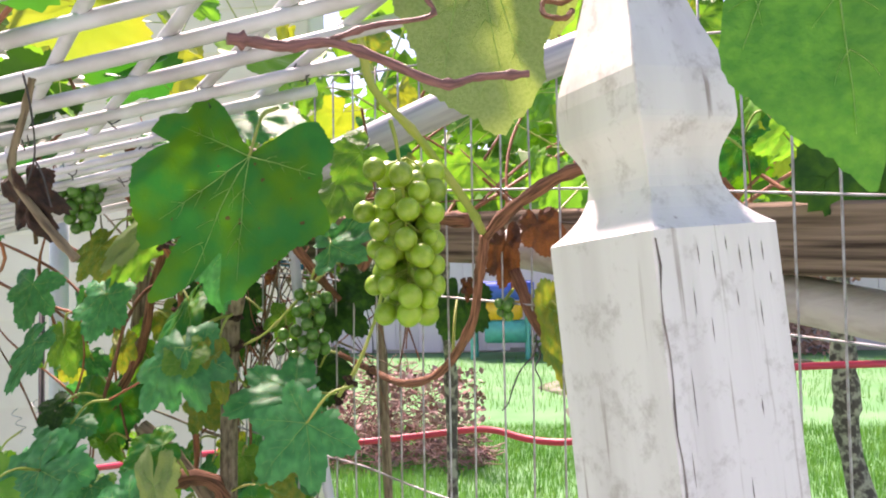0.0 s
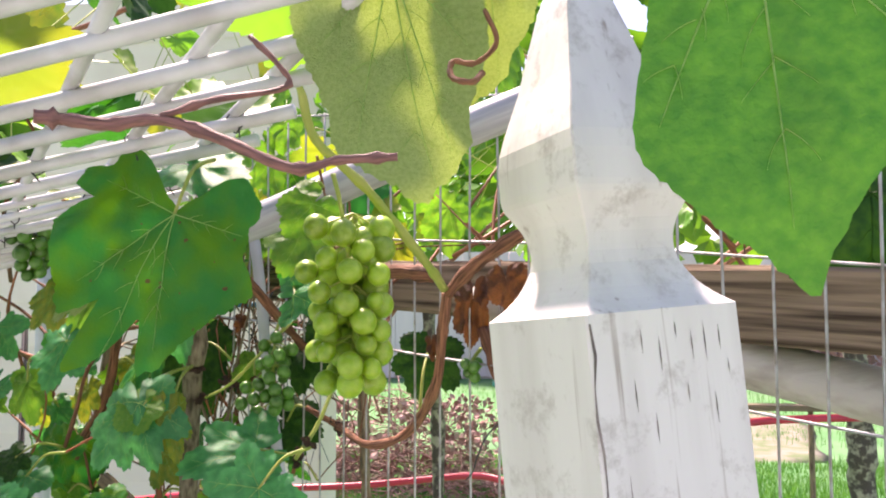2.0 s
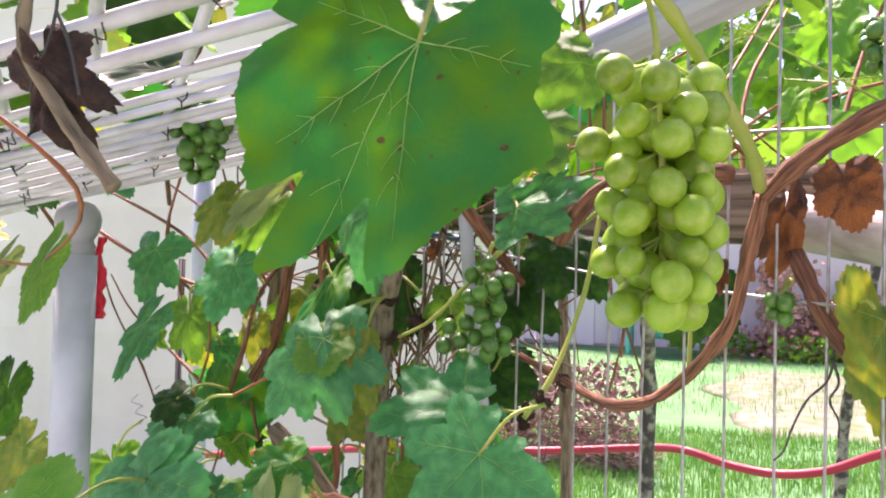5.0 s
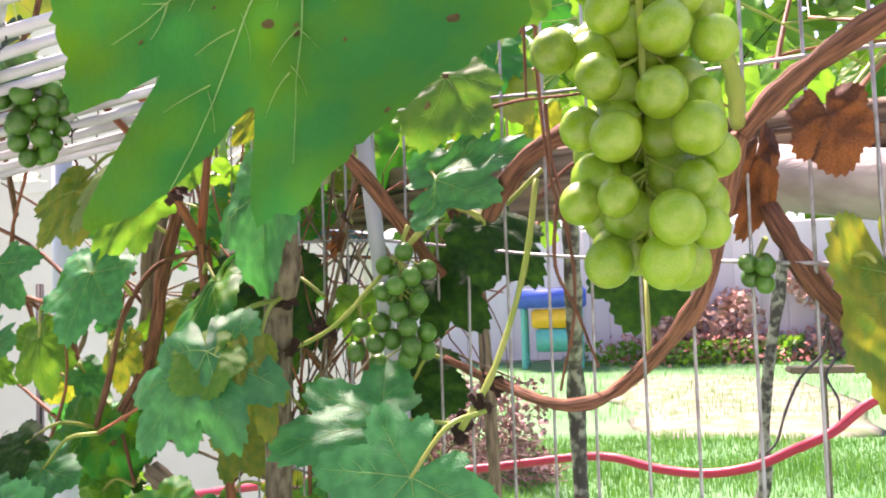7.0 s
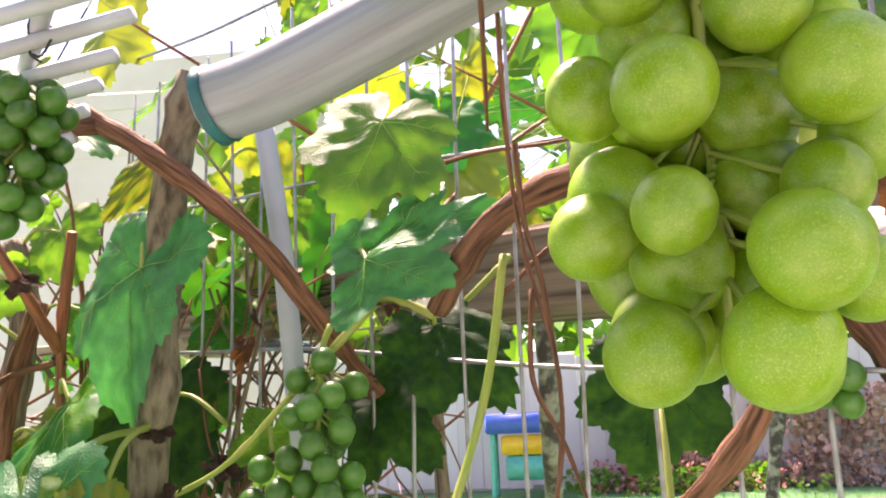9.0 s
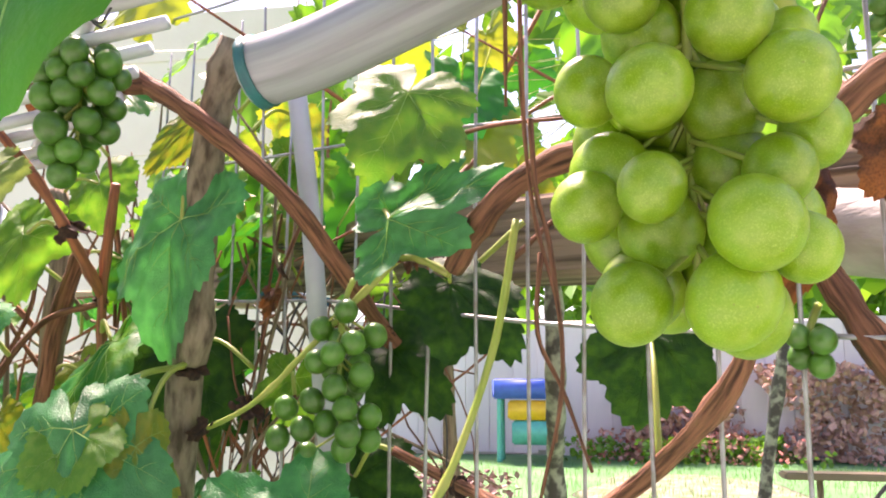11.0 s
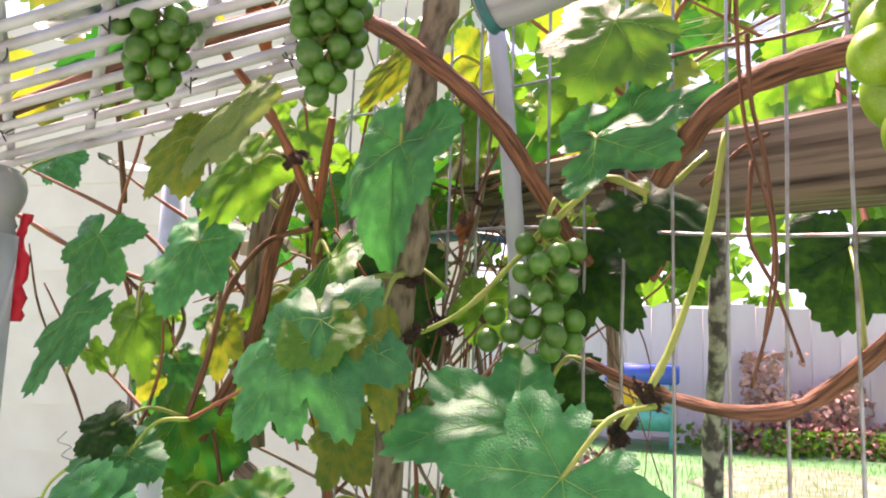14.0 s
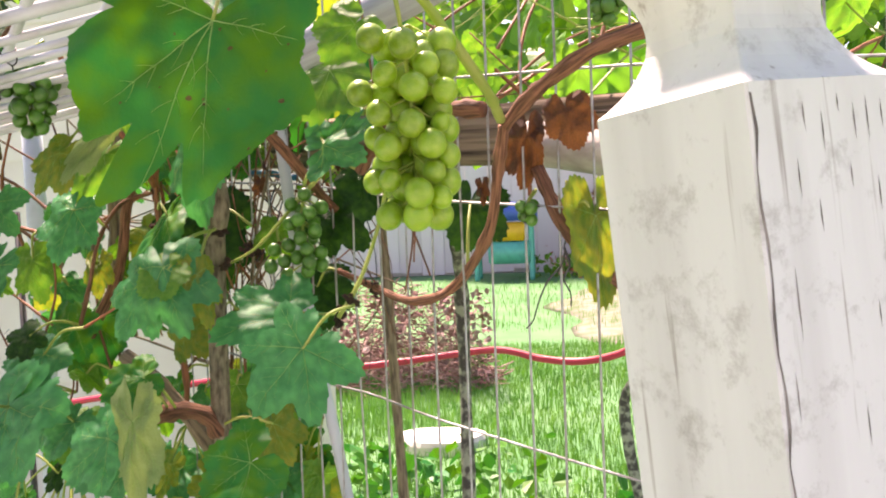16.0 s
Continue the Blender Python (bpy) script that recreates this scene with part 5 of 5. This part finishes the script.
BROAD = ("outline", ((-180, 0.05), (-165, 0.30), (-140, 0.52), (-110, 0.62), (-80, 0.66), (-55, 0.70), (-38, 0.66), (-18, 0.70), (-9, 0.78), (-3, 0.90), (0, 1.0), (3, 0.92), (9, 0.85), (17, 0.78), (24, 0.73), (32, 0.69), (38, 0.61), (45, 0.47), (52, 0.38), (64, 0.30), (90, 0.27), (120, 0.26), (150, 0.24), (180, 0.05)),
         ((1, 0.80), (36, 0.58), (-40, 0.58), (88, 0.46), (-88, 0.54)))
leaf("leaf_mid", (0.112, 0.340, 1.517), (0.131, 0.336, 1.384), (-0.12, -1, 0.05), 42, 1.0, 0.12, 0.10, 0.05, 0.035, 0, (0.095, 0.420, 1.560), "grape leaves", BROAD)
FELT = ("outline", ((-180, 0.05), (-150, 0.30), (-110, 0.36), (-60, 0.42), (-30, 0.60), (-21, 0.67), (-17, 0.80), (-8, 0.90), (0, 1.0), (6, 0.93), (15, 0.85), (27, 0.79), (32, 0.66), (45, 0.56), (63, 0.50), (95, 0.42), (150, 0.32), (180, 0.05)),
        ((0, 0.92), (22, 0.74), (-12, 0.80), (52, 0.46), (-40, 0.46)))
leaf("leaf_under", (-0.037, 0.440, 1.552), (-0.024, 0.452, 1.434), (0, -1, -0.1), 43, 1.0, 0.15, 0.08, 0.06, 0.06, 0, (-0.046, 0.470, 1.585), "grape leaves", FELT)
leaf("leaf_under", (0.009, 0.460, 1.563), (-0.002, 0.468, 1.488), (0.1, -1, -0.1), 55, 1.0, 0.15, 0.08, 0.06, 0.06, 0, (0.000, 0.490, 1.590), "grape leaves", FELT)
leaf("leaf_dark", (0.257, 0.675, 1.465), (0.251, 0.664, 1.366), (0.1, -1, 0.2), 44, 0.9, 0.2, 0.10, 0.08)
leaf("leaf_light", (-0.160, 0.696, 1.469), (-0.185, 0.686, 1.442), (0, -1, 0.3), 45, 1.0, 0.2, 0.10, 0.08)
leaf("leaf_blue", (-0.240, 0.643, 1.495), (-0.195, 0.632, 1.484), (0, -0.7, 0.7), 46, 0.8, 0.2, 0.10, 0.08)
leaf("leaf_yellow", (-0.760, 1.080, 1.735), (-0.768, 1.056, 1.561), (0, -1, -0.2), 47, 0.9, 0.25, 0.10, 0.08)
leaf("leaf_yellow", (-0.858, 1.202, 1.804), (-0.830, 1.177, 1.617), (0, -1, -0.2), 48, 0.8, 0.25, 0.10, 0.08)
leaf("leaf_light", (-0.477, 0.632, 1.183), (-0.547, 0.611, 1.122), (0, -1, 0.6), 28, 0.75, 0.25, 0.12, 0.1)
leaf("leaf_dark", (-0.763, 0.886, 1.217), (-0.795, 0.886, 1.146), (0.6, -1, 0.3), 21, 0.35, 0.2, 0.2, 0.1)
leaf("leaf_blue", (-0.545, 0.825, 1.164), (-0.609, 0.803, 1.113), (0, -1, 0.7), 23, 0.7, 0.3, 0.12, 0.1)
leaf("leaf_blue", (-0.420, 0.782, 1.145), (-0.466, 0.771, 1.109), (0, -1, 0.6), 29, 0.8, 0.3, 0.12, 0.1)
leaf("leaf_yellow", (-0.740, 0.886, 1.163), (-0.772, 0.871, 1.114), (0, -1, 0.6), 33, 0.8, 0.3, 0.12, 0.1)
leaf("leaf_light", (-0.518, 0.675, 1.349), (-0.549, 0.675, 1.303), (0.4, -1, 0.6), 35, 0.3, 0.15, 0.12, 0.08)
leaf("leaf_under", (-0.604, 0.718, 1.346), (-0.642, 0.718, 1.312), (0.4, -1, 0.6), 34, 0.3, 0.15, 0.12, 0.08)
# sunlit leaves growing over the rail; each is hung on its nearest cane further down
later = []
rnd = random.Random(77)
for i in range(190):
    u = rnd.random()
    x = -0.55 + 1.40 * u
    y = 1.05 - 0.30 * u + rnd.uniform(0.0, 0.75)
    z = 1.42 + 0.10 * u + abs(rnd.gauss(0, 0.17)) + 0.12 * (y - 0.9)
    s = rnd.uniform(0.035, 0.075)
    d = Vector((rnd.gauss(0, 0.6), rnd.gauss(0, 0.4), -0.8)).normalized()
    kind = rnd.choice(("leaf_light", "leaf_light", "leaf_yellow", "leaf", "leaf_light"))
    p = Vector((x, y, z))
    later.append((kind, p, p + d * s, (rnd.gauss(0, 0.8), -1, rnd.gauss(0.6, 0.9)), 60 + i % 9, rnd.uniform(0.8, 1.05), 0.3, 0.06 + 0.08 * (i % 3), 0.14, 0.10, 0.15 * (i % 3), "sunlit leaves over the rail"))
for k in range(18):
    u = (k + 0.5) / 18
    p = Vector((-0.35 + 0.98 * u, 1.15 - 0.25 * u, 1.40 + 0.06 * math.sin(k * 2.1)))
    q = p + Vector((rnd.gauss(0.1, 0.2), rnd.uniform(0.1, 0.5), rnd.uniform(0.1, 0.45)))
    stem("vine_cane", [p, p.lerp(q, 0.5) + Vector((0.03 * math.sin(k), 0, 0.03)), q], 0.0028, 0.0018, "cane_red", "thin brown cane among sunlit leaves", "vine cane", seed=100 + k, group=CG)
# smaller leaves and thin canes filling the vine by the house
rnd = random.Random(91)
for i in range(70):
    x = rnd.uniform(-0.72, -0.28)
    y = 0.98 + rnd.uniform(0.0, 0.18)
    z = rnd.uniform(0.98, 1.38) - 0.10 * (x + 0.5)
    s = rnd.uniform(0.024, 0.048)
    d = Vector((rnd.gauss(-0.2, 0.6), rnd.gauss(0, 0.3), -0.8)).normalized()
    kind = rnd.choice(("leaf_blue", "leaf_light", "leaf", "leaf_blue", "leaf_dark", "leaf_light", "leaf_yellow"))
    p = Vector((x, y, z))
    later.append((kind, p, p + d * s, (rnd.gauss(0, 0.9), -1, rnd.gauss(0.6, 0.6)), 66 + i % 9, rnd.uniform(0.6, 1.0), 0.32, 0.06 + 0.1 * (i % 3), 0.16, 0.10, 0.2 * (i % 3), "grape leaves"))
for k in range(60):
    x = rnd.uniform(-0.66, -0.28)
    p = Vector((x, 1.00 + rnd.uniform(0, 0.15), rnd.uniform(1.05, 1.36)))
    q = p + Vector((rnd.gauss(0, 0.10), rnd.gauss(0, 0.03), rnd.uniform(0.08, 0.28)))
    stem("vine_cane", [p, p.lerp(q, 0.35) + Vector((rnd.gauss(0, 0.012), 0, 0)), p.lerp(q, 0.7) + Vector((rnd.gauss(0, 0.012), 0, 0)), q], rnd.uniform(0.0009, 0.003), 0.0009, rnd.choice(("cane", "cane_red", "bark")), "thin twisted cane in the vine", "vine cane", seed=130 + k, group=CG, sides=6, steps=4)
for k in range(24):
    p = Vector((rnd.uniform(-0.42, -0.25), 1.00 + rnd.uniform(0, 0.08), rnd.uniform(1.34, 1.42)))
    w = rnd.gauss(0, 0.03)
    stem("dry_tendril", [p, p + Vector((w, 0, -0.05)), p + Vector((w * 1.8 + rnd.gauss(0, 0.012), 0.0, -0.11)), p + Vector((w * 2 + rnd.gauss(0, 0.03), 0.01, -rnd.uniform(0.15, 0.24)))], 0.0009, 0.0004, rnd.choice(("cane", "dark")), "thin dry dark tendril hanging from the rail", "tendril", seed=200 + k, group=CG, sides=5, steps=4)
for k in range(30):
    u = rnd.random()
    p = Vector((-0.30 + 0.9 * u, 0.95 - 0.28 * u + rnd.uniform(0.0, 0.2), 1.37 + 0.08 * u + rnd.uniform(0, 0.08)))
    q = p + Vector((rnd.gauss(0, 0.13), rnd.gauss(0, 0.05), rnd.gauss(0.05, 0.05)))
    stem("vine_cane", [p, p.lerp(q, 0.4) + Vector((0, 0, rnd.gauss(0, 0.015))), q], rnd.uniform(0.0009, 0.0026), 0.0008, rnd.choice(("cane", "cane_red", "stem")), "thin twisted cane above the rail", "vine cane", seed=240 + k, group=CG, sides=6, steps=5)
stem("vine_cane", [(-0.303, 0.450, 1.480), (-0.308, 0.450, 1.459), (-0.313, 0.446, 1.425), (-0.294, 0.445, 1.396), (-0.271, 0.444, 1.371)], 0.0022, 0.0026, "bark", "bare grey cane hanging under the shelf", "vine cane", seed=280, group=CG)
stem("dry_tendril", [(-0.307, 0.447, 1.483), (-0.301, 0.446, 1.460), (-0.298, 0.445, 1.431), (-0.308, 0.445, 1.404)], 0.0007, 0.0005, "dark", "thin black thread hanging under the shelf", "tendril", seed=281, group=CG)
stem("dry_tendril", [(-0.298, 0.445, 1.431), (-0.292, 0.445, 1.419), (-0.287, 0.445, 1.402)], 0.0006, 0.0005, "dark", "thin black thread forked to a leaf", "tendril", seed=282, group=CG)
stem("green_shoot", [(-0.545, 0.825, 1.164), (-0.518, 0.739, 1.183), (-0.477, 0.632, 1.183)], 0.0014, 0.0011, "stem", "thin green shoot reaching out of the vine", "shoot", seed=283, group=CG)
stem("vine_cane", [(-0.604, 0.718, 1.346), (-0.518, 0.675, 1.349), (-0.437, 0.611, 1.390), ro + rdir * 0.2 + rn * 0.006], 0.0010, 0.0014, "cane_red", "thin reddish cane hanging from the shelf", "vine cane", seed=284, group=CG)
# twisted wire ties on the pipe post
for k, (cx, cz) in enumerate(((0.0, 0.0), (0.028, 0.012))):
    c = Vector((-0.701, 1.002, 1.203)) + Vector((cx, 0, cz))
    stem("wire_tie", [c + Vector((0.006 * math.cos(2.1 * j) + 0.002 * j, 0.004 * math.sin(2.1 * j), -0.004 * j)) for j in range(9)], 0.0006, 0.0006, "wire", "twisted loose wire tie by the pipe post", "wire", wob=0.0, knots=0, seed=290 + k, sides=6)
# large leaves low in the vine
lush = random.Random(93)
for i in range(46):
    p = Vector((lush.uniform(-0.78, -0.33), lush.uniform(0.96, 1.10), lush.uniform(0.80, 1.13)))
    d = Vector((lush.gauss(-0.3, 0.6), lush.gauss(-0.2, 0.3), -0.7)).normalized()
    kind = lush.choice(("leaf_blue", "leaf_light", "leaf", "leaf_blue", "leaf_blue", "leaf_yellow"))
    later.append((kind, p, p + d * lush.uniform(0.04, 0.066), (lush.gauss(0, 0.5), -1, lush.gauss(0.8, 0.4)), 66 + i % 9, lush.uniform(0.75, 1.0), 0.32, 0.06 + 0.05 * (i % 3), 0.12, 0.08, 0.1 * (i % 3), "grape leaves"))
# growth lying on the overhead shelf
stem("vine_cane", [ro + rdir * 0.75 - sdir * 0.55 + rn * 0.014, ro + rdir * 0.35 - sdir * 0.50 + rn * 0.018, ro + rdir * 0.05 - sdir * 0.42 + rn * 0.016, ro - rdir * 0.13 - sdir * 0.40 + rn * 0.020, Vector((-0.376, 0.860, 1.482))], 0.0055, 0.0065, "cane", "brown vine cane lying across the overhead shelf", "vine cane", seed=160, group=CG)
for k in range(10):
    p = ro + rdir * (-0.15 + 0.09 * k) - sdir * (0.75 if k % 2 else -0.30) + rn * 0.012
    w = p + rdir * rnd.gauss(0.05, 0.1) - sdir * (-0.5 if k % 2 else 0.5) + rn * rnd.uniform(0.06, 0.16)
    stem("vine_cane", [p, p.lerp(w, 0.35) + rn * 0.03, p.lerp(w, 0.7) + rdir * rnd.gauss(0, 0.03), w], 0.0028, 0.0016, rnd.choice(("cane", "cane_red")), "brown vine cane lying on the overhead shelf", "vine cane", seed=300 + k, group=CG, steps=4)
for i in range(150):
    p = ro + rdir * rnd.uniform(-0.16, 0.75) - sdir * rnd.uniform(-0.38, 0.85) + rn * rnd.uniform(0.03, 0.20)
    d = Vector((rnd.gauss(0, 1), rnd.gauss(0, 1), rnd.gauss(-0.3, 0.3))).normalized()
    later.append((rnd.choice(("leaf_light", "leaf_yellow", "leaf", "leaf_dark", "leaf_dark", "leaf")), p, p + d * rnd.uniform(0.04, 0.085), (rnd.gauss(0, 0.5), rnd.gauss(0, 0.5), -1), 60 + i % 6, 0.95, 0.3, 0.14, 0.12, 0.10, 0, "leaves above the shelf"))
leaf_mass([r for k, r in enumerate(later) if r[-1] == "leaves above the shelf" and k % 4], "green and yellow vine leaves lying over the shelf")
leaf_mass([r for r in later if r[-1] == "sunlit leaves over the rail" and r[1].y > 1.05], "sunlit yellow-green vine leaves beyond the rail")
near = [r for r in later if r[-1] == "grape leaves" or r[-1] == "sunlit leaves over the rail" and r[1].y <= 1.05]
for kind, p, tip, face, seed, width, depth, cup, ruffle, teeth, fold, group in near:
    leaf(kind, p, tip, face, seed, width, depth, cup, ruffle, teeth, fold, on_cane(p), group)
# tangle behind the slanting cane
rnd = random.Random(733)
for k in range(46):
    p = Vector((rnd.uniform(-0.56, -0.26), rnd.uniform(1.04, 1.22), rnd.uniform(1.30, 1.46)))
    w = p + Vector((rnd.gauss(0, 0.09), rnd.gauss(0, 0.02), rnd.gauss(0.02, 0.07)))
    stem("vine_cane", [p, p.lerp(w, 0.5) + Vector((rnd.gauss(0, 0.012), 0, rnd.gauss(0, 0.012))), w], rnd.uniform(0.0008, 0.0024), 0.0008, rnd.choice(("cane", "bark", "cane_red", "bark")), "thin twig in the tangle of the vine", "vine cane", seed=400 + k, group=CG, sides=6, steps=4)
for i in range(30):
    p = Vector((rnd.uniform(-0.58, -0.26), rnd.uniform(1.04, 1.22), rnd.uniform(1.37, 1.52)))
    d = Vector((rnd.gauss(0, 0.8), rnd.gauss(0, 0.3), -0.7)).normalized() * rnd.uniform(0.022, 0.05)
    leaf(rnd.choice(("leaf_light", "leaf_light", "leaf_yellow", "leaf", "leaf_blue")), p, p + d, (rnd.gauss(0, 0.9), -1, rnd.gauss(0.3, 0.8)), 66 + i % 9, rnd.uniform(0.6, 1.0), 0.32, 0.06 + 0.1 * (i % 3), 0.16, 0.10, 0.2 * (i % 3), on_cane(p))
# dry scraps caught on the canes
rnd = random.Random(515)
low = [c for c in cane_points if -0.45 < c.x < -0.20 and 0.74 < c.y < 0.99 and 1.15 < c.z < 1.42]
for i in range(20):
    p = rnd.choice(low) + Vector((0, -0.003, 0))
    d = Vector((rnd.gauss(0, 1), rnd.gauss(0, 0.4), rnd.gauss(-0.6, 0.6))).normalized() * rnd.uniform(0.008, 0.020)
    leaf(rnd.choice(("leaf_dry", "leaf_black")), p, p + d, (rnd.gauss(0, 1), -1, rnd.gauss(0, 1)), 80 + i % 4, 0.6, 0.3, 0.5, 0.35, 0.1, 0.2, None, "dry scraps on the vine")
# dry leaves
leaf("leaf_dry", (-0.043, 0.798, 1.392), (-0.045, 0.803, 1.339), (0.2, -1, 0.1), 49, 0.45, 0.25, 0.5, 0.25)
leaf("leaf_dry", (-0.011, 0.777, 1.409), (-0.004, 0.777, 1.377), (-0.2, -1, 0.1), 50, 0.9, 0.2, 0.35, 0.2)
leaf("leaf_black", (-0.302, 0.445, 1.413), (-0.291, 0.445, 1.381), (0.2, -1, 0.1), 51, 0.7, 0.35, 0.5, 0.3)
leaf("leaf_dry", (-0.444, 0.500, 1.466), (-0.421, 0.500, 1.413), (0.2, -1, 0.1), 52, 0.6, 0.35, 0.5, 0.3)
leaf("leaf_dry", (-0.457, 0.860, 1.509), (-0.452, 0.860, 1.472), (0.2, -1, 0.1), 53, 0.5, 0.35, 0.5, 0.3)
leaf("leaf_dry", (-0.082, 0.803, 1.354), (-0.081, 0.803, 1.337), (0.2, -1, 0.1), 54, 0.5, 0.35, 0.3, 0.3)
